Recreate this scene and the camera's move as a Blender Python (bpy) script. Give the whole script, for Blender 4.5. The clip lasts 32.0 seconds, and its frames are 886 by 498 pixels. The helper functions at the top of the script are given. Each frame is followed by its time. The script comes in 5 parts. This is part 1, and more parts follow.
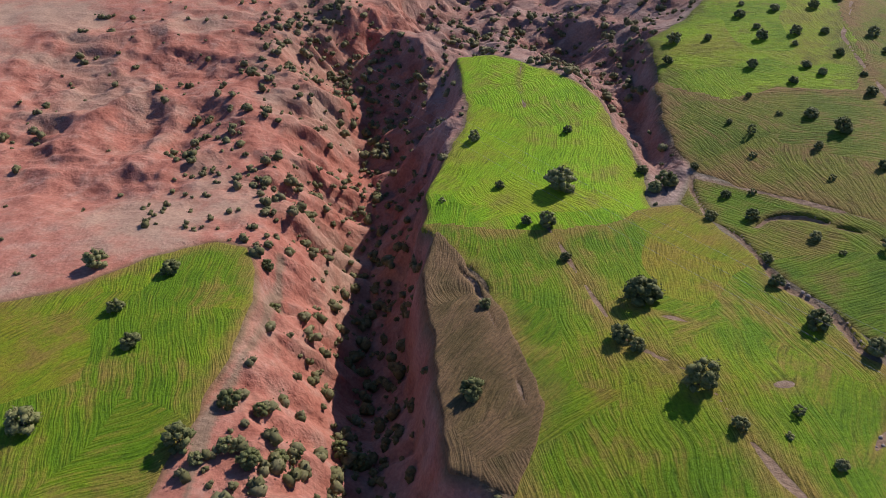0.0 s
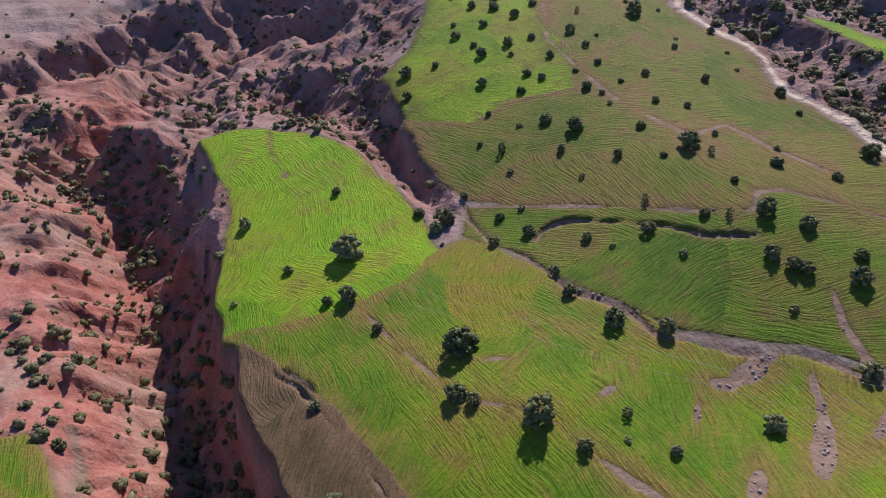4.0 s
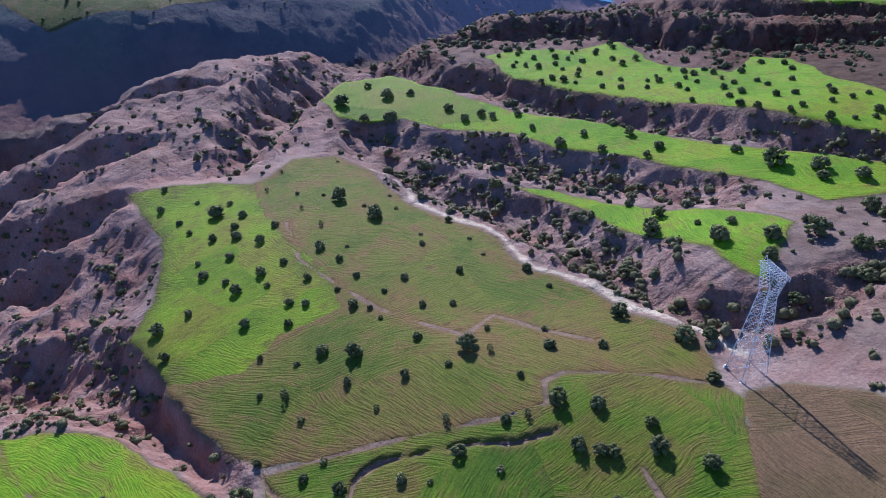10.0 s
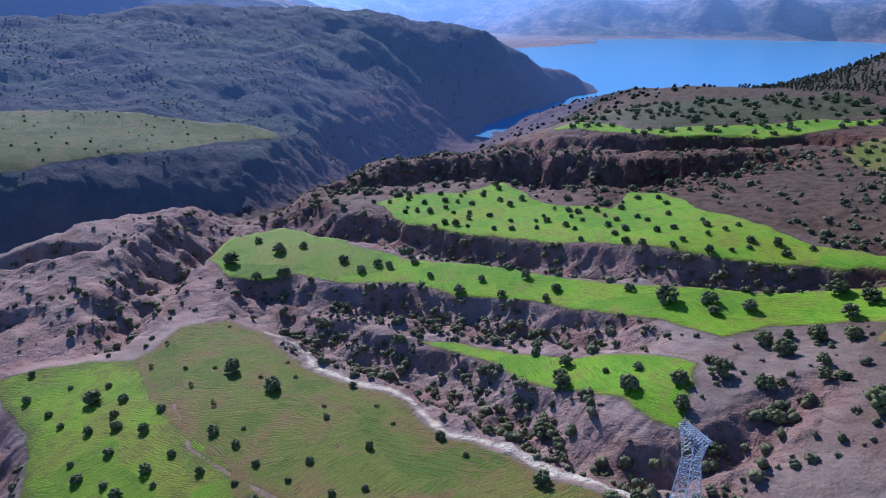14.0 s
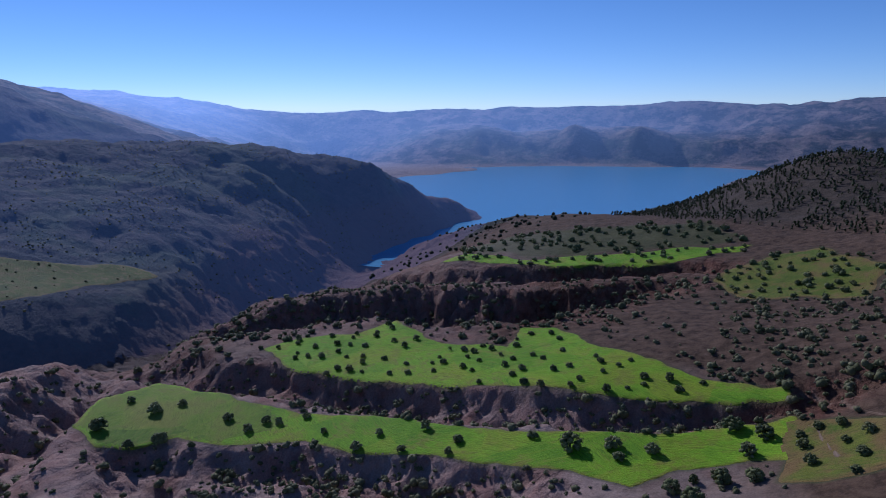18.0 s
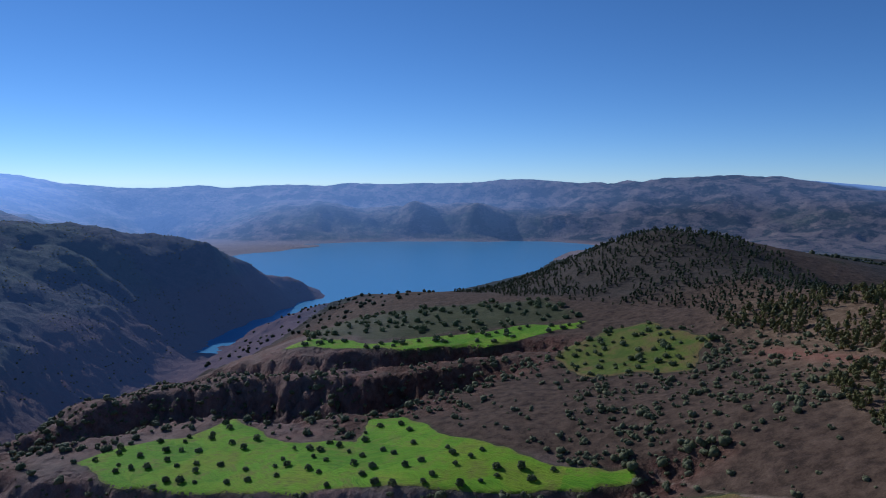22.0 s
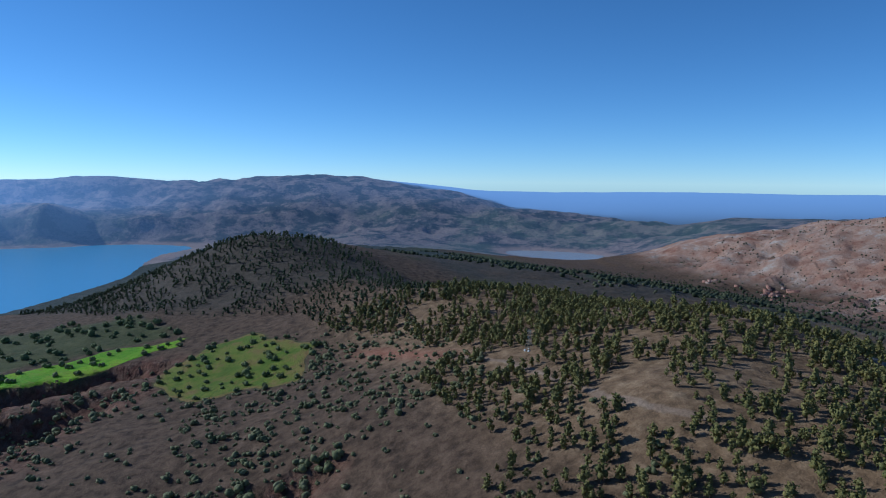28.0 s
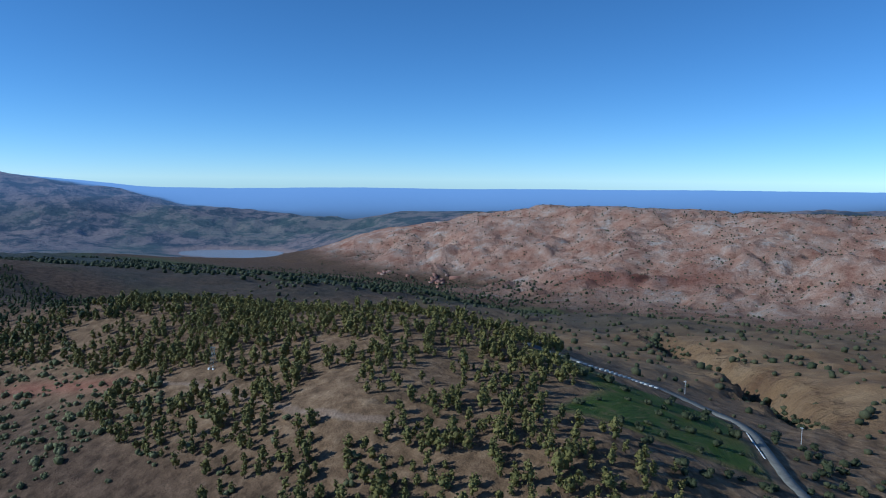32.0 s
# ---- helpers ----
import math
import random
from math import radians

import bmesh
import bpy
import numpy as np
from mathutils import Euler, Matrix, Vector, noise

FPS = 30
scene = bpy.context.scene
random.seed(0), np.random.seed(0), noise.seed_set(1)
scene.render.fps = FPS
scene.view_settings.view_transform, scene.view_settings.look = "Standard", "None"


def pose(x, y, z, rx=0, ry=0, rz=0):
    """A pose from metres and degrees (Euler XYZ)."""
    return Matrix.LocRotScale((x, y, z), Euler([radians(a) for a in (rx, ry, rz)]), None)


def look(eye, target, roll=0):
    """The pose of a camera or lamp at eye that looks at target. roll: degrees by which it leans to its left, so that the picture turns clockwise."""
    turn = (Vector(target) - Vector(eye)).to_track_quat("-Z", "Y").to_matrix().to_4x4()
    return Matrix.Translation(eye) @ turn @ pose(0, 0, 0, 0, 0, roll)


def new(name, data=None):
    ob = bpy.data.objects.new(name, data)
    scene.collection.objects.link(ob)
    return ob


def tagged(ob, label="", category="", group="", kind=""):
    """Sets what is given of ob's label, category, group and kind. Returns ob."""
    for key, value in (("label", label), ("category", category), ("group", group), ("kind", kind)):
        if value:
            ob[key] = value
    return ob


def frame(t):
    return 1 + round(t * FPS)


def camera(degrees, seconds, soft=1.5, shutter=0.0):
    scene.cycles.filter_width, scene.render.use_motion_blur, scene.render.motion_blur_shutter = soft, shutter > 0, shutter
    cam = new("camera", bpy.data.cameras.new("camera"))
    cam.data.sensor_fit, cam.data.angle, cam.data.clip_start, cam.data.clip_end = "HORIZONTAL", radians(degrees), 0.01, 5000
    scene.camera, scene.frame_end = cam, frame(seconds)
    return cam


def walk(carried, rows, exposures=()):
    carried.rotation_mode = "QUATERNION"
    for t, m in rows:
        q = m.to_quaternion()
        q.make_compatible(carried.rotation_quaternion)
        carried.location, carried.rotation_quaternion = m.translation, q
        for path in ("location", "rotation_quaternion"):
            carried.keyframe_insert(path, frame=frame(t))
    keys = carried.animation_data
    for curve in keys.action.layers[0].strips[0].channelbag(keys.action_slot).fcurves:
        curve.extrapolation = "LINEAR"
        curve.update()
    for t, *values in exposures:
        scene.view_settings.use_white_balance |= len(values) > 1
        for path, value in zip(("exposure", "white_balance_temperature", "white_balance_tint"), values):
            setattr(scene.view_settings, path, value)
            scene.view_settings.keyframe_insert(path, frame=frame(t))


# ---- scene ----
cam = camera(64.32, 32.0, 1.0)
# seconds, place in metres, then heading clockwise from north (y), tilt and lean in degrees
PATH = [
    (0, -0.00, 0.00, 143.00, -0.00, -45.37, 1.21),
    (0.5, -0.06, 1.73, 144.32, 2.89, -45.14, 0.98),
    (1, -0.10, 3.46, 145.65, 5.79, -44.99, 0.78),
    (1.5, -0.11, 5.22, 146.98, 8.75, -44.82, 0.58),
    (2, -0.08, 7.03, 148.31, 11.70, -44.69, 0.44),
    (2.5, 0.02, 8.89, 149.60, 14.68, -44.61, 0.33),
    (3, 0.18, 10.81, 150.84, 17.67, -44.50, 0.27),
    (3.5, 0.37, 12.76, 152.05, 20.62, -44.17, 0.21),
    (5.5, 2.05, 20.89, 156.75, 32.24, -42.26, 0.05),
    (6, 2.78, 22.78, 157.97, 35.01, -41.23, -0.02),
    (6.5, 3.59, 24.64, 159.22, 37.78, -39.95, -0.09),
    (7, 4.46, 26.48, 160.46, 40.18, -38.68, -0.19),
    (7.5, 5.38, 28.29, 161.70, 41.24, -37.38, -0.22),
    (8, 6.33, 30.08, 162.93, 42.19, -36.08, -0.26),
    (8.5, 7.34, 31.84, 164.13, 43.24, -34.80, -0.33),
    (9, 8.43, 33.58, 165.31, 44.39, -33.52, -0.37),
    (9.5, 9.63, 35.33, 166.50, 45.55, -32.26, -0.41),
    (10, 10.92, 37.10, 167.71, 46.70, -31.01, -0.41),
    (10.5, 12.28, 38.84, 168.93, 47.86, -29.76, -0.41),
    (11, 13.67, 40.56, 170.15, 49.04, -28.46, -0.47),
    (11.5, 15.11, 42.22, 171.37, 50.20, -27.21, -0.50),
    (12, 16.60, 43.84, 172.61, 51.40, -25.95, -0.56),
    (12.5, 18.16, 45.43, 173.89, 52.56, -24.70, -0.55),
    (13, 19.77, 47.02, 175.22, 53.72, -23.45, -0.58),
    (13.5, 21.40, 48.59, 176.62, 54.89, -22.19, -0.63),
    (14, 23.04, 50.13, 178.06, 56.06, -21.00, -0.63),
    (14.5, 24.68, 51.64, 179.54, 57.24, -19.77, -0.64),
    (16.5, 31.05, 57.04, 186.04, 61.94, -15.01, -0.52),
    (17, 32.65, 58.01, 187.33, 63.09, -13.76, -0.49),
    (17.5, 34.25, 58.93, 188.54, 64.24, -12.52, -0.44),
    (18, 35.85, 59.82, 189.68, 65.38, -11.27, -0.39),
    (18.5, 37.46, 60.68, 190.76, 66.52, -10.03, -0.32),
    (19, 39.08, 61.52, 191.78, 67.66, -8.77, -0.27),
    (19.5, 40.72, 62.34, 192.76, 68.81, -7.51, -0.26),
    (20, 42.38, 63.12, 193.72, 69.92, -6.39, -0.22),
    (20.5, 44.04, 63.85, 194.65, 71.15, -5.62, -0.11),
    (21, 45.71, 64.54, 195.57, 73.34, -5.31, -0.02),
    (21.5, 47.38, 65.20, 196.51, 75.78, -5.30, 0.04),
    (22, 49.05, 65.81, 197.46, 78.20, -5.31, 0.07),
    (22.5, 50.69, 66.36, 198.42, 80.58, -5.33, 0.09),
    (23, 52.29, 66.89, 199.40, 82.96, -5.32, 0.10),
    (23.5, 53.87, 67.40, 200.40, 85.32, -5.33, 0.15),
    (24, 55.42, 67.90, 201.40, 87.68, -5.34, 0.22),
    (24.5, 56.97, 68.40, 202.41, 90.03, -5.34, 0.28),
    (26.5, 62.78, 69.96, 206.41, 100.57, -5.40, 0.47),
    (27, 64.16, 70.11, 207.41, 103.74, -5.41, 0.52),
    (27.5, 65.52, 70.20, 208.42, 107.10, -5.41, 0.55),
    (28, 66.87, 70.22, 209.43, 110.44, -5.43, 0.53),
    (28.5, 68.21, 70.15, 210.42, 113.75, -5.46, 0.48),
    (29, 69.55, 69.99, 211.39, 117.06, -5.50, 0.43),
    (29.5, 70.90, 69.75, 212.32, 120.36, -5.51, 0.39),
    (30, 72.26, 69.44, 213.23, 123.66, -5.57, 0.45),
    (30.5, 73.60, 69.07, 214.11, 126.90, -5.58, 0.49),
    (31, 74.91, 68.65, 214.97, 130.18, -5.59, 0.48),
    (31.5, 76.20, 68.20, 215.83, 133.35, -5.63, 0.52),
    (32, 77.49, 67.75, 216.69, 136.29, -5.63, 0.56),
]


def flight(x, y, z, heading, tilt, lean):
    h, e = radians(heading), radians(tilt)
    return look((x, y, z), (x + math.sin(h) * math.cos(e), y + math.cos(h) * math.cos(e), z + math.sin(e)), lean)


walk(cam, [(t, flight(*p)) for t, *p in PATH],
     exposures=[(0, -0.05, 6500, 19), (3, -0.02, 6200, 24), (7, 0.08, 5600, 28), (10, 0.13, 5300, 23), (13, 0.14, 5100, 19), (15, -0.2, 5100, 20), (18, -0.98, 5150, 22), (21, -1.02, 5150, 14), (24, -0.88, 5050, 7), (28, -0.6, 4950, 1), (32, -0.5, 4900, 0)])
# ---- sky and sun ----
SUN_AZ, SUN_EL = 36.0, 29.0
world = bpy.data.worlds.new("sky")
scene.world = world
world.use_nodes = True
_n = world.node_tree.nodes
_sky = _n.new("ShaderNodeTexSky")
_sky.sky_type, _sky.sun_disc = "NISHITA", False
_sky.sun_elevation, _sky.sun_rotation = radians(SUN_EL), radians(SUN_AZ)
_sky.altitude, _sky.air_density, _sky.dust_density, _sky.ozone_density = 4500, 1.0, 0.12, 3.5
_n["Background"].inputs["Strength"].default_value = 0.15
_deep = _n.new("ShaderNodeHueSaturation")
_deep.inputs["Saturation"].default_value = 1.07
world.node_tree.links.new(_sky.outputs[0], _deep.inputs["Color"])
world.node_tree.links.new(_deep.outputs[0], _n["Background"].inputs[0])
sun = new("sun", bpy.data.lights.new("sun", "SUN"))
sun.data.energy, sun.data.angle, sun.data.color = 5.0, radians(0.6), (1.0, 0.93, 0.82)
_a, _e = radians(SUN_AZ), radians(SUN_EL)
sun.matrix_world = look((300 * math.sin(_a), 300 * math.cos(_a), 600), (300 * math.sin(_a) - math.sin(_a) * math.cos(_e), 300 * math.cos(_a) - math.cos(_a) * math.cos(_e), 600 - math.sin(_e)))

# ---- materials ----
def material(name, rough=0.9):
    m = bpy.data.materials.new(name)
    m.use_nodes = True
    b = m.node_tree.nodes["Principled BSDF"]
    b.inputs["Roughness"].default_value = rough
    b.inputs["Specular IOR Level"].default_value = 0.2
    return m, m.node_tree.nodes, m.node_tree.links, b


def node(nodes, kind, **values):
    n = nodes.new(kind)
    for k, v in values.items():
        n.inputs[k.replace("_", " ")].default_value = v
    return n


def place(nodes):
    return nodes.new("ShaderNodeNewGeometry").outputs["Position"]


def grain(nodes, links, size, detail=4.0, rough=0.55, stretch=None, turn=0.0):
    """Noise at a real size in metres, from the place in the world."""
    src = place(nodes)
    if stretch:
        mp = nodes.new("ShaderNodeMapping")
        mp.inputs["Rotation"].default_value = (0, 0, radians(turn))
        mp.inputs["Scale"].default_value = stretch
        links.new(src, mp.inputs[0])
        src = mp.outputs[0]
    n = node(nodes, "ShaderNodeTexNoise", Scale=1.0 / size, Detail=detail, Roughness=rough)
    links.new(src, n.inputs["Vector"])
    return n.outputs["Fac"]


def ramp(nodes, links, fac, stops):
    r = nodes.new("ShaderNodeValToRGB")
    while len(r.color_ramp.elements) < len(stops):
        r.color_ramp.elements.new(0.5)
    for e, (p, c) in zip(r.color_ramp.elements, stops):
        e.position = p
        e.color = (*c, 1) if len(c) == 3 else c
    links.new(fac, r.inputs[0])
    return r.outputs[0]


def mix(nodes, links, fac, a, b, mode="MIX"):
    m = nodes.new("ShaderNodeMix")
    m.data_type, m.blend_type = "RGBA", mode
    for s, v in ((0, fac), (6, a), (7, b)):
        if isinstance(v, (int, float)):
            m.inputs[s].default_value = v
        elif isinstance(v, tuple):
            m.inputs[s].default_value = (*v, 1)
        else:
            links.new(v, m.inputs[s])
    return m.outputs[2]


def calc(nodes, links, op, a, b=None, clamp=False):
    m = nodes.new("ShaderNodeMath")
    m.operation, m.use_clamp = op, clamp
    for s, v in ((0, a), (1, b)):
        if isinstance(v, (int, float)):
            m.inputs[s].default_value = v
        elif v is not None:
            links.new(v, m.inputs[s])
    return m.outputs[0]


def relief(nodes, links, b, height, distance, strength=1.0):
    n = node(nodes, "ShaderNodeBump", Strength=strength, Distance=distance)
    links.new(height, n.inputs["Height"])
    links.new(n.outputs[0], b.inputs["Normal"])


def share(nodes, name):
    a = nodes.new("ShaderNodeAttribute")
    a.attribute_name = name
    return a.outputs["Fac"]

# ---- shape of the land ----
def lattice(ix, iy, seed):
    n = (ix.astype(np.int64) * 374761393 + iy.astype(np.int64) * 668265263 + seed * 144665) & 0x7FFFFFFF
    n = ((n ^ (n >> 13)) * 1274126177) & 0x7FFFFFFF
    n = ((n ^ (n >> 16)) * 668265263) & 0x7FFFFFFF
    return (n ^ (n >> 15)) % 65536 / 32767.5 - 1.0


def wave(x, y, seed=0):
    ix, iy = np.floor(x), np.floor(y)
    fx, fy = x - ix, y - iy
    fx, fy = fx * fx * (3 - 2 * fx), fy * fy * (3 - 2 * fy)
    a, b = lattice(ix, iy, seed), lattice(ix + 1, iy, seed)
    c, d = lattice(ix, iy + 1, seed), lattice(ix + 1, iy + 1, seed)
    return (a + (b - a) * fx) * (1 - fy) + (c + (d - c) * fx) * fy


def fractal(x, y, size, octaves=4, seed=0, gain=0.5):
    total, amp, norm = 0.0, 1.0, 0.0
    for o in range(octaves):
        total = total + amp * wave(x / size + 17.3 * o, y / size - 9.1 * o, seed + o)
        norm, amp, size = norm + amp, amp * gain, size * 0.49
    return total / norm


def ridged(x, y, size, octaves=3, seed=0):
    total, amp, norm = 0.0, 1.0, 0.0
    for o in range(octaves):
        total = total + amp * (1 - 2 * np.abs(wave(x / size + 31.7 * o, y / size + 5.3 * o, seed + o)))
        norm, amp, size = norm + amp, amp * 0.5, size * 0.47
    return total / norm


def step(a, b, v):
    t = np.clip((v - a) / (b - a), 0, 1)
    return t * t * (3 - 2 * t)


def along(line, x, y):
    """Distance to a polyline of rows (x, y, values...), the way along it, the side, and its values there."""
    best = np.full(np.shape(x), 1e9)
    s, side = np.zeros_like(best), np.zeros_like(best)
    values = [np.zeros_like(best) for _ in line[0][2:]]
    run = 0.0
    for p, q in zip(line, line[1:]):
        dx, dy = q[0] - p[0], q[1] - p[1]
        size = math.hypot(dx, dy)
        t = np.clip(((x - p[0]) * dx + (y - p[1]) * dy) / size ** 2, 0, 1)
        d = np.hypot(x - p[0] - t * dx, y - p[1] - t * dy)
        near = d < best
        best = np.where(near, d, best)
        s = np.where(near, run + t * size, s)
        side = np.where(near, np.sign((x - p[0]) * dy - (y - p[1]) * dx), side)
        for k in range(len(values)):
            values[k] = np.where(near, p[2 + k] + t * (q[2 + k] - p[2 + k]), values[k])
        run += size
    return best, s, side, values


def inside(poly, x, y):
    """Signed distance to a closed outline, positive inside."""
    ring = list(poly) + [poly[0]]
    odd = np.zeros(np.shape(x), bool)
    for (ax, ay), (bx, by) in zip(ring, ring[1:]):
        if ay != by:
            odd ^= ((ay > y) != (by > y)) & (x < (bx - ax) * (y - ay) / (by - ay) + ax)
    d = along(ring, x, y)[0]
    return np.where(odd, d, -d)


LAKE = -112.0
# crests, shoulders and floors that carry the land: x, y, height
LINES = {
    "spur_of_the_first_field": [(30, 315, -26), (40, 250, -15), (44, 210, -10), (46, 172, -4), (55, 124, 4), (60, 92, 14), (85, 40, 24), (100, 0, 35)],
    "first_field_west_shoulder": [(6, 280, -25), (8, 225, -17), (-2, 190, -13), (-6, 155, -7), (0, 120, -1), (12, 80, 7), (20, 40, 14)],
    "stream_side": [(74, 178, -7), (84, 150, 1), (90, 118, 9), (91, 108, 11), (106, 68, 13), (140, 52, 20), (200, 10, 44)],
    "second_field_crest": [(200, 400, -12), (225, 345, -6), (215, 302, -2), (212, 269, 1), (178, 214, 6), (153, 161, 14), (150, 121, 18), (182, 84, 18), (203, 85, 16)],
    "second_field_west_edge": [(160, 415, -16), (140, 355, -13), (92, 290, -13), (85, 240, -9), (84, 200, -6), (132, 194, 5)],
    "track_edge": [(262, 332, -6), (239, 262, -2), (240, 221, 1), (228, 175, 5), (222, 140, 9), (208, 104, 15), (215, 60, 26), (235, 20, 40)],
    "third_field": [(294, 245, -4), (290, 190, 6), (286, 162, 12), (266, 125, 23), (290, 96, 28), (320, 60, 33)],
    "fourth_field_crest": [(385, 455, -6), (352, 415, -4), (380, 330, -1), (384, 262, 6), (376, 190, 15), (359, 139, 22), (347, 67, 26), (390, 30, 41)],
    "fifth_field_crest": [(470, 418, 0), (520, 350, 7), (500, 280, 12), (432, 191, 22), (431, 161, 29), (439, 86, 34), (430, 40, 44)],
    "fifth_field_back": [(560, 344, 9), (540, 222, 21), (498, 153, 31), (506, 36, 52)],
    "mesa_rim": [(535, 516, -6), (625, 530, -2), (645, 438, 5), (671, 321, 14), (682, 262, 18), (668, 205, 24)],
    "sixth_field": [(800, 385, 19), (770, 300, 21), (786, 202, 31), (802, 131, 39), (830, 60, 52)],
    "orchard_back": [(900, 400, 12), (900, 300, 22), (920, 200, 38), (940, 100, 58)],
    "scrub_slope": [(664, 80, 38), (643, -19, 56), (570, -20, 60), (506, 36, 52), (384, -59, 86), (300, -40, 76)],
    "red_patch": [(620, -60, 70), (490, -102, 95), (454, -132, 105), (400, -150, 112)],
    "near_wood_crest": [(760, -140, 103), (690, -168, 111), (630, -205, 115), (529, -222, 114), (478, -240, 122), (430, -262, 126), (380, -262, 126), (316, -138, 122), (291, -255, 117)],
    "behind_near_wood": [(900, -230, 72), (800, -200, 80), (735, -255, 82), (680, -320, 80), (600, -390, 74), (480, -400, 78)],
    "near_wood_side": [(216, -165, 115), (191, -265, 91), (171, -321, 76), (120, -200, 80), (60, -120, 60)],
    "far_wood_crest": [(1544, 265, -25), (1454, 162, 20), (1307, 62, 86), (1200, 0, 116), (1103, -33, 131), (1000, -110, 108), (935, -128, 95), (860, -120, 98)],
    "far_wood_foot": [(1700, 400, -100), (1500, 360, -55), (1250, 260, 10), (1080, 160, 40), (950, 60, 62), (820, -40, 72)],
    "lake_rim": [(1447, 735, -98), (1558, 708, -96), (1760, 690, -100), (1850, 600, -104), (1945, 455, -107), (2171, 355, -107), (2562, 210, -107), (3300, 110, -105)],
    "orchard_rim": [(1300, 710, -80), (1420, 610, -55), (1380, 500, -20), (1250, 420, 0), (1100, 330, 20)],
    "gorge_floor": [(240, 700, -35), (380, 650, -42), (516, 590, -50), (640, 630, -62), (800, 680, -76), (1000, 715, -92), (1150, 745, -108), (1300, 766, -128), (1500, 795, -142), (1750, 785, -146), (1950, 770, -150)],
    "lake_floor": [(2150, 800, -145), (2500, 700, -150), (2900, 900, -150), (3400, 800, -140), (3750, 300, -135), (3000, 1300, -128), (2600, 1300, -135)],
    "west_hill_crest": [(459, 1335, 106), (770, 1322, 116), (962, 1356, 127), (1318, 1331, 107), (1444, 1201, 96), (1404, 1046, 52), (1476, 952, 42), (1535, 932, 66), (1676, 904, 14), (1839, 864, -50), (1955, 835, -102)],
    "west_hill_face": [(380, 960, 52), (640, 930, 36), (860, 900, 16), (1050, 890, -18), (1240, 880, -58), (1400, 840, -88)],
    "west_hill_shoulder": [(480, 1160, 88), (760, 1150, 84), (1000, 1110, 66), (1200, 1010, 36)],
    "west_terrace": [(300, 800, 25), (407, 840, 30), (520, 800, 8), (600, 760, -6), (680, 735, -20)],
    "west_terrace_rim": [(300, 745, 12), (430, 730, 0), (560, 700, -12), (660, 705, -28)],
    "west_hill_back": [(500, 1900, 40), (1200, 1850, 0), (1700, 1500, -70), (2000, 1200, -95), (2050, 1000, -115)],
    "badland_crest": [(100, 330, -26), (150, 440, -14), (200, 540, -6), (280, 600, -4), (355, 600, -6), (425, 560, -10), (470, 560, -22)],
    "badland_floor": [(30, 380, -44), (60, 330, -36), (40, 440, -50), (80, 560, -52), (160, 640, -50)],
    "red_slope": [(-160, 330, -34), (-110, 300, -32), (-80, 250, -27), (-70, 200, -20), (-66, 150, -9), (-62, 100, 1), (-60, 40, 10)],
    "red_slope_west": [(-160, 220, -24), (-120, 180, -16), (-100, 130, -5), (-110, 60, 6), (-90, 0, 16)],
    "north_end": [(-60, 420, -46), (-180, 450, -52), (-100, 600, -60), (60, 700, -56), (-200, 800, -40)],
    "far_west_hill": [(1145, 2406, 362), (1531, 2539, 312), (1992, 2586, 223), (2503, 2535, 73), (2900, 2400, -40)],
    "pale_range": [(600, 4500, 350), (1826, 4401, 360), (2593, 3997, 320), (3155, 3569, 285), (3450, 3260, 245)],
    "far_crest": [(3661, 3000, 149), (3778, 2849, 142), (3993, 2535, 139), (4211, 2147, 138), (4415, 1677, 154), (4563, 1196, 160), (4674, 578, 194), (4700, 209, 170), (4693, -227, 189), (4647, -645, 214), (4591, -943, 207), (4380, -1212, 178), (4243, -1467, 136), (3859, -1849, 76), (3485, -2102, 28), (3173, -2288, -10)],
    "far_shore": [(3619, 2500, -108), (3470, 1960, -107), (3500, 1560, -106), (3790, 1080, -106), (3920, 493, -106), (3940, 40, -106), (3700, -200, -98)],
    "sand_spit": [(3411, 2183, -105), (3271, 1802, -104), (3050, 1463, -106)],
    "dam_valley": [(3400, -150, -80), (2800, -200, -50), (2035, -285, 22), (1984, -500, 10), (2161, -880, -36), (2300, -1100, -74)],
    "bay": [(3000, -1400, -130), (2790, -1480, -130), (2760, -1640, -130)],
    "bay_rim": [(3300, -1250, -90), (2750, -1290, -98), (2450, -1420, -98), (2560, -1720, -90)],
    "back_valley": [(1340, -200, 80), (1413, -330, 58), (1461, -500, 48), (1221, -540, 50), (1028, -560, 58), (800, -500, 80)],
    "village_floor": [(1758, -760, -10), (1585, -1072, -40), (1438, -1259, -80), (1100, -1100, -44), (883, -953, -20), (650, -760, 18), (500, -640, 40)],
    "east_gully": [(420, -560, 50), (300, -470, 62), (215, -395, 68), (150, -330, 74)],
    "brown_downs": [(615, -892, 9), (434, -867, 24), (286, -808, 40), (221, -668, 53), (246, -560, 62), (180, -480, 74)],
    "plateau_rim": [(2430, -1540, -76), (2233, -1700, -34), (1981, -1870, 26), (1595, -2063, 104), (1220, -2176, 130), (873, -2217, 132), (542, -2205, 144), (0, -2200, 150)],
    "plateau_foot": [(2200, -1400, -90), (1634, -1300, -78), (1487, -1390, -82), (1194, -1370, -46), (914, -1330, -35), (577, -1260, -30), (309, -1130, -8)],
    "plateau_top": [(1700, -2700, 84), (1000, -2900, 92), (300, -2900, 98), (2400, -2500, 40), (-800, -2300, 130)],
    "plain": [(3150, -2500, -20), (2947, -2252, 10), (2778, -2448, 62), (2518, -2701, 60), (2316, -2868, 45)],
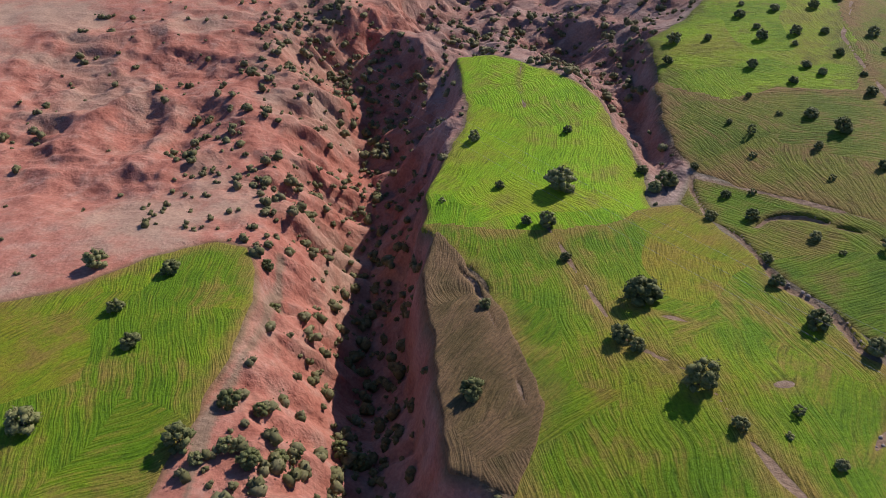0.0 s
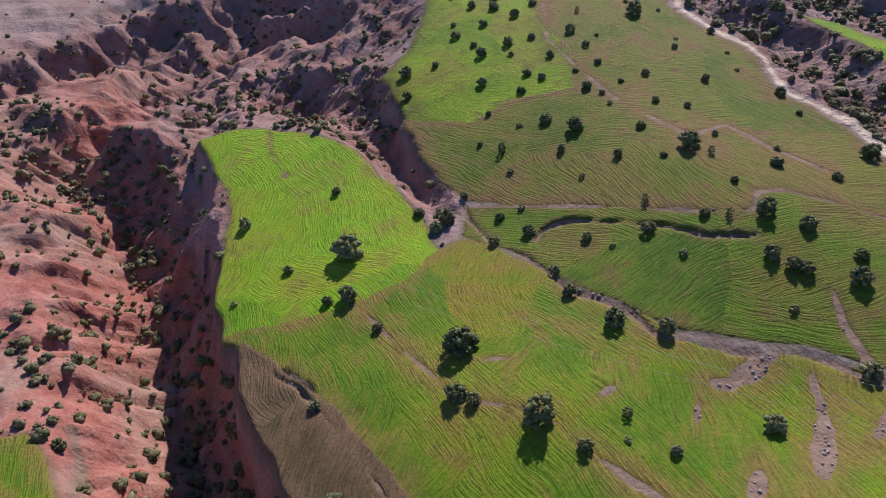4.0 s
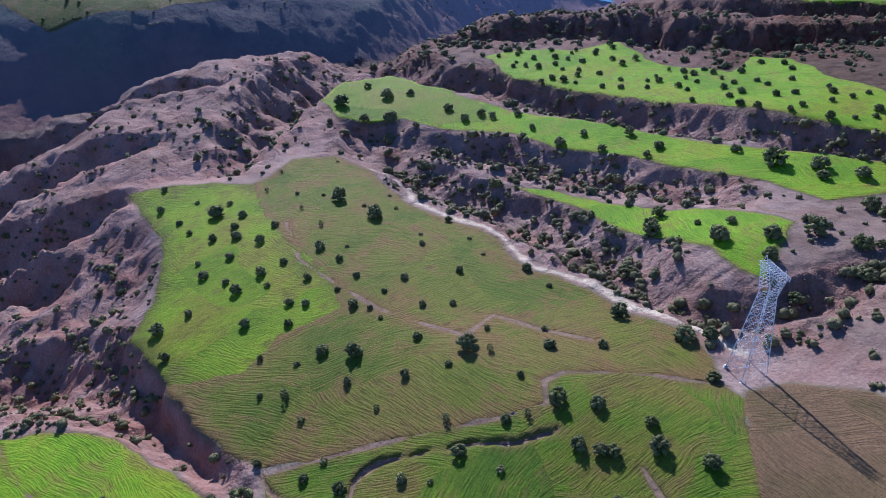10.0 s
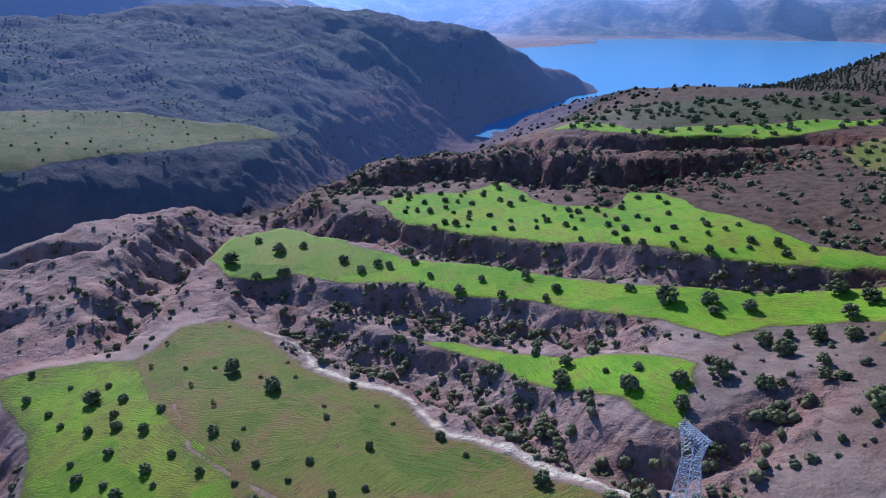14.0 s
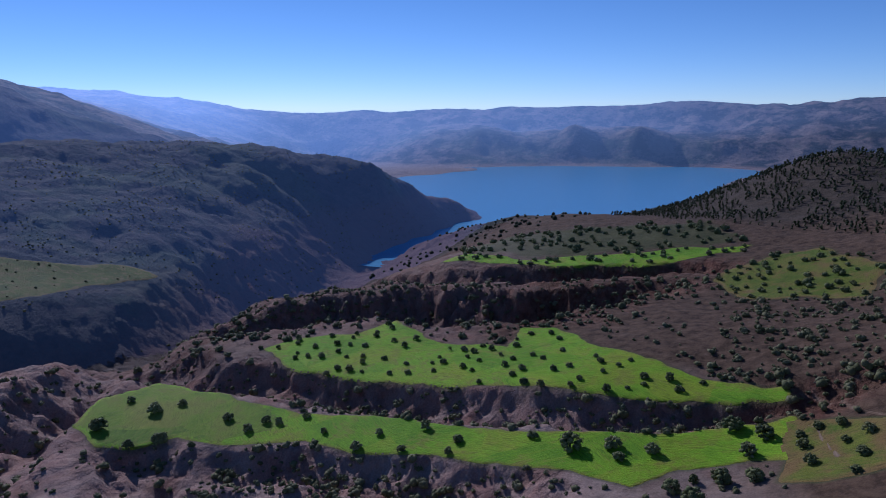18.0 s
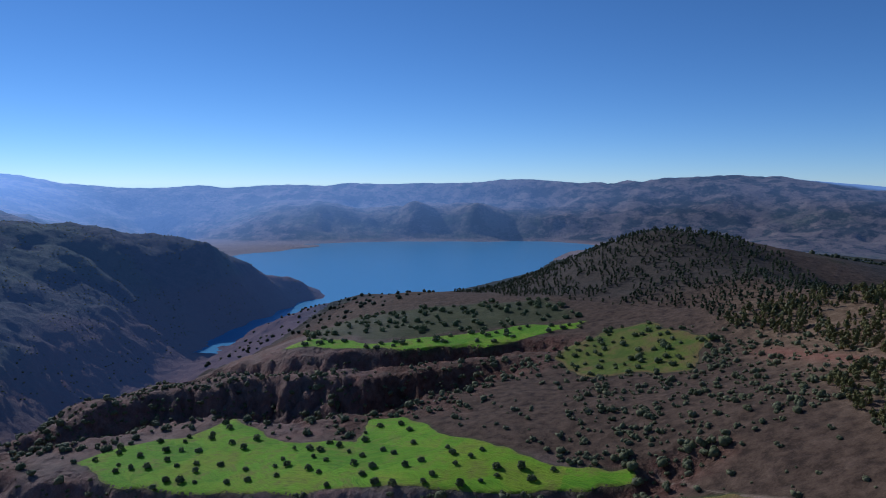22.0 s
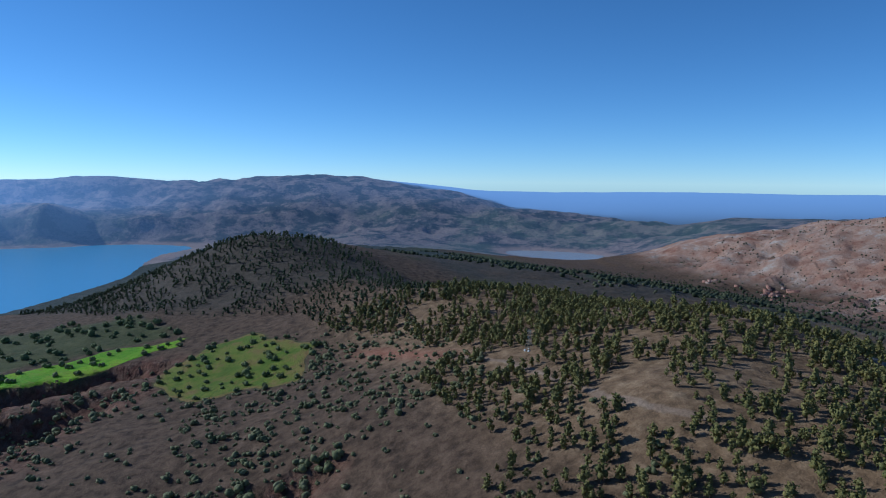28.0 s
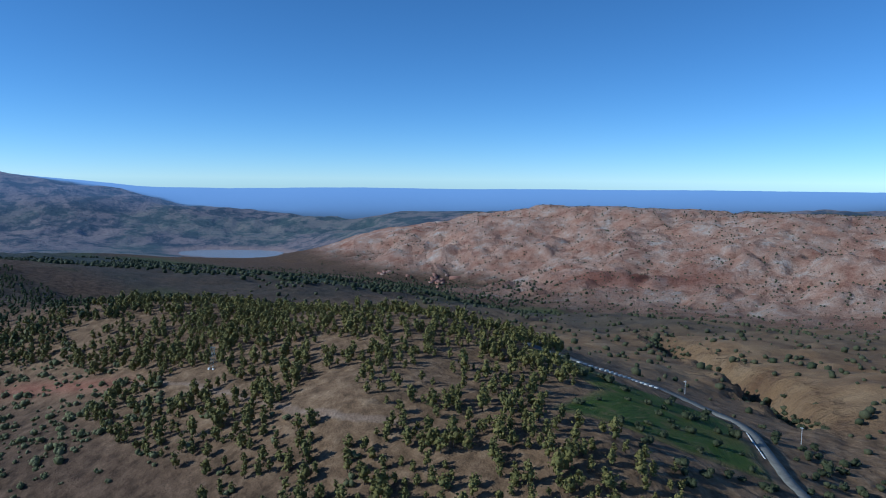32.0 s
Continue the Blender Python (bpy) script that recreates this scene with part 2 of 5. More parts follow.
    "front_hills": [(3860, 1760, 50), (3920, 1483, 90), (4030, 1080, 122), (4060, 680, 112), (4060, 250, 50), (3860, -160, -50)],
    "mid_valley": [(4300, 1500, 30), (4390, 900, 40), (4420, 300, 40)],
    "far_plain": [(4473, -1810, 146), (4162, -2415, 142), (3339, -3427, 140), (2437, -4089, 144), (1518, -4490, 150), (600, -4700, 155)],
    "plain_floor": [(4050, -1900, 30), (3700, -2350, 20), (3000, -3100, 20), (2200, -3700, 30), (1200, -4000, 40)],
    "behind": [(-300, -300, 40), (-600, 0, 20), (-800, 700, -30), (-1500, -1500, 60), (-2500, 1500, 0), (-3500, -500, 60), (-800, 3500, 150)],
}


def base_net():
    pts = []
    for line in LINES.values():
        for p, q in zip(line, line[1:]):
            size = math.hypot(q[0] - p[0], q[1] - p[1])
            far = max(40.0, 0.07 * math.hypot(p[0], p[1]))
            n = max(1, round(size / far))
            pts += [tuple(p[k] + (q[k] - p[k]) * i / n for k in range(3)) for i in range(n)]
        pts.append(line[-1])
    return np.array(pts, float)


NET = base_net()
SOFT = 14.0


def kernel(x, y):
    return np.sqrt((x[:, None] - NET[:, 0]) ** 2 + (y[:, None] - NET[:, 1]) ** 2 + SOFT ** 2)


_k = np.block([[kernel(NET[:, 0], NET[:, 1]) - np.diag(0.8 + 0.02 * np.hypot(NET[:, 0], NET[:, 1])), np.ones((len(NET), 1))], [np.ones((1, len(NET))), np.zeros((1, 1))]])
PULL = np.linalg.solve(_k, np.r_[NET[:, 2], 0])


def base(x, y):
    shape = np.shape(x)
    x, y = np.ravel(x).astype(float), np.ravel(y).astype(float)
    out = np.empty(len(x))
    for i in range(0, len(x), 20000):
        out[i:i + 20000] = kernel(x[i:i + 20000], y[i:i + 20000]) @ PULL[:-1] + PULL[-1]
    return out.reshape(shape)


# ravines: x, y, half width, depth
RAVINES = {
    "red_ravine": [(-2, 30, 13, 14), (-16, 78, 18, 29), (-18, 97, 19, 33), (-21, 116, 21, 40), (-23, 134, 22, 41), (-24, 155, 21, 40), (-27, 180, 23, 38), (-29, 218, 23, 33), (-33, 257, 25, 32), (-34, 283, 24, 28), (-42, 305, 18, 20), (-60, 325, 16, 12), (-74, 360, 16, 7)],
    "red_ravine_arm": [(-24, 225, 14, 14), (-14, 262, 15, 16), (2, 305, 14, 10), (20, 335, 12, 8)],
    "middle_ravine": [(73, 184, 4, 3), (74, 200, 8, 7), (77, 227, 13, 12), (76, 253, 15, 14), (70, 290, 18, 15), (58, 325, 20, 12), (35, 350, 20, 8)],
    "track_ravine": [(400, 500, 16, 14), (330, 420, 16, 14), (284, 345, 16, 13), (273, 295, 14, 13), (268, 259, 13, 13), (270, 227, 13, 13), (260, 193, 13, 12), (248, 163, 12, 11), (238, 140, 10, 10), (228, 112, 8, 8), (234, 92, 8, 9), (252, 79, 8, 9), (274, 68, 6, 5), (290, 60, 5, 2)],
    "field_ravine": [(284, 345, 12, 8), (312, 322, 13, 12), (326, 281, 14, 13), (330, 238, 14, 12), (330, 193, 14, 12), (324, 161, 12, 11), (314, 138, 8, 6)],
    "long_ravine": [(430, 530, 22, 20), (410, 440, 20, 20), (420, 370, 18, 20), (413, 300, 17, 20), (404, 240, 17, 19), (402, 190, 16, 18), (400, 140, 15, 16), (404, 96, 14, 14), (414, 62, 11, 11), (420, 10, 8, 5)],
    "mesa_ravine": [(520, 490, 26, 24), (590, 430, 36, 36), (612, 360, 42, 42), (602, 295, 42, 42), (612, 250, 38, 38), (632, 205, 32, 28), (655, 165, 22, 16), (680, 130, 14, 6)],
    "orchard_ravine": [(740, 500, 30, 26), (720, 400, 26, 22), (715, 340, 22, 22), (725, 270, 20, 21), (735, 200, 18, 19), (745, 140, 16, 15), (735, 90, 12, 6)],
    "badland_valley": [(470, 560, 34, 18), (400, 520, 30, 20), (351, 491, 26, 22), (294, 467, 20, 18), (268, 443, 16, 12), (237, 421, 12, 8), (211, 403, 8, 4)],
    "badland_arm": [(10, 400, 20, 12), (17, 425, 18, 14), (47, 438, 16, 14), (63, 432, 13, 12), (84, 424, 10, 8), (98, 400, 8, 5)],
    "badland_second": [(40, 470, 22, 14), (58, 491, 20, 15), (80, 479, 17, 15), (102, 448, 14, 13), (126, 436, 11, 10), (150, 424, 7, 5)],
    "badland_third": [(50, 600, 26, 16), (77, 545, 22, 16), (113, 535, 20, 16), (143, 515, 16, 13), (172, 490, 12, 9), (196, 470, 8, 5)],
    "badland_fourth": [(120, 650, 26, 16), (165, 610, 22, 16), (215, 590, 18, 12), (250, 560, 14, 10), (270, 530, 10, 7)],
    "gorge": [(200, 720, 40, 16), (300, 675, 45, 18), (380, 650, 45, 20), (516, 597, 42, 10), (640, 640, 55, 20), (800, 690, 65, 25), (1000, 720, 65, 24), (1150, 745, 55, 10)],
    "east_ravine": [(470, -705, 12, 6), (397, -622, 16, 18), (341, -561, 17, 24), (301, -520, 18, 26), (268, -485, 17, 24), (238, -445, 15, 18), (205, -395, 12, 8)],
    "spur_ravine": [(-48, 296, 18, 20), (-60, 325, 18, 24), (-52, 352, 17, 24), (-28, 362, 16, 22), (-8, 392, 17, 22), (14, 438, 19, 20), (34, 474, 18, 12)],
    "north_gully": [(-150, 400, 18, 16), (-110, 420, 18, 20), (-70, 445, 20, 22), (-30, 470, 20, 22), (10, 500, 18, 16)],
}
# field outlines
FIELDS = {
    "first_upper": [(4, 293), (20, 290), (33, 279), (49, 260), (58, 243), (63, 216), (67, 184), (64, 163), (50, 150), (20, 151), (-6, 158), (-6, 180), (-1, 198), (8, 224), (9, 241), (6, 265)],
    "first_lower": [(-6, 161), (20, 155), (46, 154), (60, 163), (74, 167), (80, 158), (86.5, 136), (88.5, 123), (97, 108), (101, 95), (112, 85), (126, 78), (140, 60), (150, 50), (120, 30), (60, 20), (24, 40), (14, 62), (21, 84), (17, 106), (11, 131), (-1, 151)],
    "red_side": [(-98, 131), (-87, 143), (-69, 152), (-59, 149), (-55, 141), (-52, 122), (-52, 102), (-55, 83), (-60, 60), (-100, 50), (-140, 80), (-130, 115)],
    "second_green": [(154, 424), (175, 410), (190, 395), (205, 368), (190, 330), (175, 290), (168, 250), (150, 215), (125, 225), (100, 215), (84, 240), (88, 268), (90, 291), (114, 312), (131, 340), (140, 357)],
    "second_olive": [(205, 370), (216, 370), (240, 378), (258, 360), (258, 329), (238, 279), (237, 245), (240, 229), (236, 215), (226, 199), (220, 184), (222, 172), (222, 158), (218, 145), (214, 133), (215, 118), (212, 106), (204, 96), (193, 90), (184, 107), (173, 120), (164, 129), (156, 131), (148, 124.5), (136, 132), (124, 143), (108, 160), (93, 174), (84, 184), (80, 200), (84, 248), (104, 228), (125, 232), (150, 224), (164, 252), (170, 290), (184, 330)],
    "canal_side": [(82, 183), (93, 173), (108, 159), (124, 142), (136, 131), (148, 123.5), (156, 130), (164, 128), (173, 119), (184, 106), (192, 88), (190, 80), (161, 66), (142, 56), (137, 67), (128, 79), (114, 90), (104, 98), (97, 111), (89, 125), (86, 142), (82, 153), (74, 168)],
    "third": [(294, 250), (298, 229), (294, 188), (295, 159), (300, 148), (302, 116), (298, 107), (251, 99), (253, 110), (264, 127), (267, 147), (271, 173), (284, 197), (289, 222)],
    "fourth": [(312, 441), (348, 463), (390, 453), (393, 425), (384, 372), (380, 319), (387, 265), (379, 214), (375, 177), (379, 138), (382, 104), (392, 67), (399, 40), (359, 39), (363, 57), (353, 86), (330, 104), (340, 133), (344, 180), (350, 216), (344, 254), (350, 294), (330, 340), (327, 372), (306, 387), (301, 408)],
    "fourth_tip": [(303, 408), (313, 439), (348, 461), (389, 451), (391, 425), (386, 385), (382, 350), (363, 314), (347, 330), (331, 343), (328, 372), (307, 388)],
    "fourth_end": [(396, 41), (390, 22), (380, 4), (362, -14), (345, -8), (336, 10), (333, 30), (340, 44), (358, 42), (380, 42)],
    "fifth": [(469, 419), (498, 405), (520, 360), (560, 344), (538, 321), (506, 274), (497, 220), (543, 224), (544, 198), (498, 153), (472, 123), (448, 88), (428, 42), (420, 42), (424, 85), (418, 128), (420, 161), (425, 217), (429, 282), (432, 332), (441, 369)],
    "sixth": [(783, 399), (810, 382), (781, 301), (799, 211), (818, 145), (814, 71), (787, 74), (776, 124), (757, 173), (755, 260), (762, 307)],
    "seventh": [(688, 103), (726, 81), (769, 41), (771, 12), (678, -42), (604, -11), (617, 24), (622, 65)],
    "wood_side": [(325, -258), (306, -270), (263, -266), (242, -286), (221, -300), (196, -270), (176, -237), (190, -222), (207, -209), (219, -203), (235, -193), (249, -185), (258, -236), (287, -247)],
    "pasture": [(142, 54), (150, 58), (161, 64), (183, 78), (194, 82), (203, 72), (206, 52), (196, 30), (170, 18), (150, 24), (144, 40)],
    "terrace": [(250, 775), (297, 763), (348, 748), (380, 755), (447, 752), (484, 742), (563, 744), (643, 743), (672, 750), (660, 790), (600, 812), (561, 857), (520, 885), (470, 900), (400, 920), (300, 925), (240, 860)],
    "ploughed": [(-2, 155), (12, 129), (19, 106), (23, 86), (16, 62), (2, 70), (0, 91), (-4, 121), (-6, 138)],
}
TRACK = [(262, 334), (262, 305), (242, 276), (241, 244), (244, 229), (240, 215), (230, 198), (224, 184), (226, 172), (226, 158), (222, 145), (218, 133), (219, 118), (217, 108), (214, 98), (212, 90)]


# narrow lines on the land: width, depth of the cut, then the way
PATHS = {
    "footpath": (1.7, 0.15, [(31, 156), (34, 146), (36, 136), (39, 124), (42, 111), (45, 102), (52, 95), (58, 90), (60, 82), (62, 75), (66, 64), (74, 50)]),
    "ditch": (2.0, 1.3, [(92, 151), (96, 154), (100, 154), (105, 152), (115, 142), (125, 131), (131, 122), (142, 115)]),
    "bank": (1.3, 0.0, [(82, 182), (93, 173), (108, 159), (124, 142), (136, 131), (148, 123), (156, 130), (164, 128), (173, 119), (184, 106), (193, 86)]),
    "upper_bank": (1.7, 0.0, [(183, 307), (164, 271), (160, 241), (157, 209), (159, 185), (161, 168), (179, 170), (182, 150), (188, 133)]),
    "stream": (1.9, 0.9, [(82, 183), (80, 175), (80, 159), (85, 147), (87, 134), (87, 124), (93, 115), (96, 108), (97, 99), (103, 92), (112, 85), (124, 79), (129, 73), (134, 61), (142, 48)]),
    "side_bank": (0.8, 0.0, [(-4, 152), (9, 130), (15, 106), (19, 86)]),
    "pasture_lane": (2.0, 0.0, [(134, 61), (140, 80), (146, 90)]),
    "wood_lane": (5.0, 0.0, [(490, -100), (448, -115), (408, -117), (345, -114), (313, -118), (290, -128)]),
    "third_lane": (1.6, 0.0, [(301, 160), (318, 143), (306, 121), (305, 105), (312, 90)]),
    "end_lane": (2.0, 0.0, [(431, 46), (425, 27), (394, 11), (373, -5), (350, -25)]),
    "end_loop": (1.5, 0.0, [(394, 36), (388, 29), (376, 28), (355, 23)]),
    "end_side": (1.5, 0.0, [(378, 3), (362, 4), (346, 6)]),
    "ridge_path": (1.4, 0.0, [(33, 278), (30, 255), (31, 235)]),
    "red_trail": (2.4, 0.0, [(-50, 150), (-48, 122), (-49, 100), (-52, 80), (-50, 55)]),
}
SPIT = [(3664, 2533), (3389, 2054), (3132, 1740), (3020, 1528), (3100, 1450), (3293, 1350), (3420, 1420), (3406, 1522), (3426, 1762), (3507, 1978), (3640, 2200), (3800, 2450)]
ARM = [(3760, 2640), (3620, 2400), (3560, 2200)]
# bare stony patches in the fields: centre, length, breadth, turn
STONY = [(112, 80, 15, 5.5, 12), (102, 79, 7, 4, -30), (117, 64, 9, 2.2, 52), (121, 70, 8, 2.0, 56), (108, 55, 22, 5, 40), (91, 75, 8, 1.6, 45), (88, 54, 8, 4, 35), (57, 111, 7, 1.6, -30), (75, 88, 5, 2, 10), (130, 56, 20, 4, 20)]


def stony(x, y):
    best = np.full(np.shape(x), 9.0)
    for cx, cy, a, b, turn in STONY:
        c, s = math.cos(radians(turn)), math.sin(radians(turn))
        u, v = (x - cx) * c + (y - cy) * s, (y - cy) * c - (x - cx) * s
        best = np.minimum(best, np.hypot(u / a * 2, v / b * 2))
    return best + 0.35 * fractal(x, y, 4, 2, 95)


def path_gap(x, y):
    """How far each spot lies outside the nearest path, ditch or stream, and the depth of the cut there."""
    gap, cut = np.full(np.shape(x), 99.0), np.zeros(np.shape(x))
    for width, depth, line in PATHS.values():
        near = (x > min(p[0] for p in line) - 12) & (x < max(p[0] for p in line) + 12) & (y > min(p[1] for p in line) - 12) & (y < max(p[1] for p in line) + 12)
        if near.any():
            d = along(line, x[near], y[near])[0] + 1.3 * fractal(x[near], y[near], 13, 3, 44)
            gap[near] = np.minimum(gap[near], d - width * 0.36)
            cut[near] = np.maximum(cut[near], depth * (1 - step(0.1, 1.25, d / (width / 2))))
    return gap, cut


def behind_range(x, y, last):
    """How far a spot lies beyond the far mountain's crest, where the plain begins."""
    az = np.degrees(np.arctan2(x, y))
    return np.hypot(x, y) - np.interp(az, [101, 105.5, 109, 115.6, 121, 125.8, 131], [4950, 4760, 4660, 4400, 4130, 3960, last])


def field_masks(x, y):
    rough = fractal(x, y, 9, 2, 40) * 1.6 + step(590, 680, x) * fractal(x, y, 48, 3, 42) * 13 + step(330, 420, x) * fractal(x, y, 26, 3, 41) * 7
    gap = np.minimum(path_gap(x, y)[0], (stony(x, y) - 1) * 3)
    return {name: np.minimum(inside(poly, x, y) + rough, gap) for name, poly in FIELDS.items()}


def land(x, y, masks=None):
    """Height, and how far each spot is eroded (0 to 1)."""
    r = np.hypot(x, y)
    z = base(x, y)
    if masks is None:
        masks = field_masks(x, y)
    tame = np.full(np.shape(x), -60.0)
    for name, m in masks.items():
        tame = np.maximum(tame, m)
    soft = step(-14, 2, tame)
    eroded = np.zeros_like(z)
    cut = np.zeros_like(z)
    for i, line in enumerate(RAVINES.values()):
        near = (x > min(p[0] for p in line) - 110) & (x < max(p[0] for p in line) + 110) & (y > min(p[1] for p in line) - 110) & (y < max(p[1] for p in line) + 110)
        if not near.any():
            continue
        xn, yn = x[near], y[near]
        d, s, side, (w, depth) = along(line, xn, yn)
        depth = depth * (1.4 if 9 <= i <= 12 else 0.8 if 3 <= i <= 5 else 1.0)
        wander = fractal(xn, yn, 26, 3, 60 + i) * 0.35
        bank = s + 900 * (side > 0)
        flute = ridged(bank, d * 0.22, 11, 3, 70 + i) * 0.46
        u = d / (w * (1.15 + wander + (0.55 if i == 0 else 1.0) * flute))
        spur = np.clip(0.5 + 0.62 * ridged(bank + 3 * wander * d, d * 0.12, 12, 2, 170 + i), 0, 1) ** 1.1
        v = np.clip(d / (w * (1.38 + wander + 0.5 * flute)), 0, 1)
        fall = 1 - spur * v ** 1.15 - (1 - spur) * v ** 3.6
        if i in (0, 14):
            rib = d / (w * (1.2 + wander + flute))
            wall = np.where(side > 0, 0.92 * (1 - step(0.2, 1.0, rib)) + 0.08 * (1 - step(0.6, 1.5, u)), 0.88 * (1 - step(0.05, 1.06, u)) + 0.12 * (1 - step(0.6, 2.2, u)))
            fall = wall + (fall - wall) * (0.3 if i else np.where(side > 0, 0.75, 0.35))
        cut[near] = np.maximum(cut[near], depth * fall * (1 + 0.15 * flute))
        eroded[near] = np.maximum(eroded[near], 1 - step(0.9, 2.4, u))
    cut *= 1 - 0.94 * step(-6.5, 1, tame)
    # bare badlands and gullied slopes
    bare = np.zeros_like(z)
    for cx, cy, rad in ((250, 560, 190), (60, 400, 120), (-120, 270, 110), (600, 470, 110), (460, 560, 120), (340, 480, 90), (900, 620, 240), (1250, 640, 200), (750, 430, 100)):
        bare = np.maximum(bare, 1 - step(0.55, 1.15, np.hypot(x - cx, y - cy) / rad))
    bare *= 1 - soft
    z = z - cut - path_gap(x, y)[1]
    hollow = np.exp(-((x - 0) / 95) ** 2 - ((y - 490) / 90) ** 2)
    z = z - hollow * (14 - 8 * ridged(x, y, 48, 3, 32))
    z = z - bare * (5.0 - 6.5 * ridged(x, y, 58, 5, 5) - 2.6 * ridged(x, y, 21, 3, 6))
    z = z + (1 - soft) * step(40, 200, r) * (fractal(x, y, 30, 4, 8) * 1.3 - ridged(x, y, 24, 3, 15) * 1.0 + eroded * (1 - 0.45 * step(90, 40, x) * step(360, 300, y)) * (ridged(x, y, 19, 4, 9) * 3.4 - 1.0 + fractal(x, y, 5, 3, 19) * 0.8))
    # far relief
    far = step(600, 1700, r)
    turn = np.degrees(np.arctan2(x, y))
    hill = step(LAKE + 4, LAKE + 90, z) * (1 - 0.985 * step(-30, 150, behind_range(x, y, 3250)) * step(101, 104, turn))
    z = z + far * hill * (ridged(x, y, 460, 5, 11) * 38 + fractal(x, y, 900, 3, 12) * 10 - 6) * np.clip(r / 2600, 0.35, 1.25) * (1 - 0.7 * step(92, 98, turn) * step(124, 116, turn) * step(2900, 2600, r)) * (1 - 0.35 * step(3700, 4300, r))
    z = z + step(2900, 3500, r) * hill * step(60, 72, turn) * (ridged(x, y, 300, 3, 31) * 26 - 16) * step(-0.1, 0.3, (190 - z) / 190)
    scarp = step(-1150, -1350, y) * step(LAKE + 25, LAKE + 60, z) * step(3000, 2500, r)
    z = z + scarp * (18 - ridged(x, y, 230, 4, 21) * 34 - ridged(x, y, 75, 4, 23) * 14)
    top = 129 + 5 * fractal(x, y, 420, 2, 29) + 3 * fractal(x, y, 90, 3, 30)
    z = np.where(scarp > 0, top - 7 * np.log1p(np.exp(np.clip((top - z) / 7, -30, 30))), z)
    downs = step(-330, -450, y) * step(-1400, -1000, y) * step(1700, 1300, r)
    z = z + downs * (5 - ridged(x, y, 170, 4, 22) * 9 - ridged(x, y, 48, 3, 24) * 2.5)
    z = z + soft * fractal(x, y, 60, 2, 14) * 0.5
    west = step(60, 160, y - 0.05 * x - 600) * step(2300, 1900, r) * step(LAKE + 6, LAKE + 40, z) * (1 - soft)
    z = z + west * (7 - ridged(x, y, 170, 5, 25) * 17 - ridged(x, y, 40, 3, 26) * 3)
    # a sand spit and the arm of the lake behind it
    if (r > 3000).any():
        reach = inside(SPIT, x, y) + 25 * fractal(x, y, 120, 3, 27)
        z = np.where(reach > 0, np.maximum(z, LAKE + 0.5 + 0.06 * np.minimum(reach, 60)), z)
        arm = along(ARM, x, y)[0] + 30 * fractal(x, y, 150, 3, 28)
        z = np.where((arm < 120) & (z < LAKE + 30), np.minimum(z, LAKE - 5 + 35 * step(40, 120, arm)), z)
    return z, np.maximum(eroded, bare * 0.8), soft


# ---- the ground, one sheet on a fan of rings round the start of the flight ----
def fan():
    az = np.radians(np.r_[np.arange(-78, 176, 0.25), np.arange(176, 282, 2.0)])
    r = [0.0, 0.05, 18.0, 36.0]
    while r[-1] < 4860:
        r.append(r[-1] + (1.3 if 36 <= r[-1] < 420 else max(1.3, (0.0060 if r[-1] < 2200 else 0.0078) * r[-1])))
    return az, np.array(r[1:])


AZ, RAD = fan()
GX, GY = RAD[:, None] * np.sin(AZ)[None, :], RAD[:, None] * np.cos(AZ)[None, :]
MASKS = field_masks(GX, GY)
GZ, ERODED, TAME = land(GX, GY, MASKS)


def sheet(name, keep, lift, attributes, mat):
    """A mesh on the fan's own grid, of the cells named by keep."""
    n = len(AZ)
    i, j = np.nonzero(keep)
    jn = (j + 1) % n
    quads = np.stack([i * n + j, i * n + jn, (i + 1) * n + jn, (i + 1) * n + j], 1)[:, ::-1]
    used, flat = np.unique(quads, return_inverse=True)
    flat = flat.reshape(-1)
    me = bpy.data.meshes.new(name)
    me.vertices.add(len(used))
    me.vertices.foreach_set("co", np.stack([GX.ravel()[used], GY.ravel()[used], GZ.ravel()[used] + lift], 1).ravel())
    me.loops.add(len(flat))
    me.loops.foreach_set("vertex_index", flat.astype(np.int32))
    me.polygons.add(len(quads))
    me.polygons.foreach_set("loop_start", np.arange(0, len(flat), 4, dtype=np.int32))
    me.polygons.foreach_set("loop_total", np.full(len(quads), 4, dtype=np.int32))
    me.polygons.foreach_set("use_smooth", np.ones(len(quads), dtype=bool))
    for key, grid in attributes.items():
        at = me.attributes.new(key, "FLOAT", "POINT")
        at.data.foreach_set("value", grid.ravel()[used].astype(np.float32))
    me.materials.append(mat)
    me.update()
    me.validate()
    return new(name, me)


def cells(v):
    """Mean of each cell's corners."""
    w = np.roll(v, -1, axis=1)
    return (v[:-1] + v[1:] + w[:-1] + w[1:]) / 4



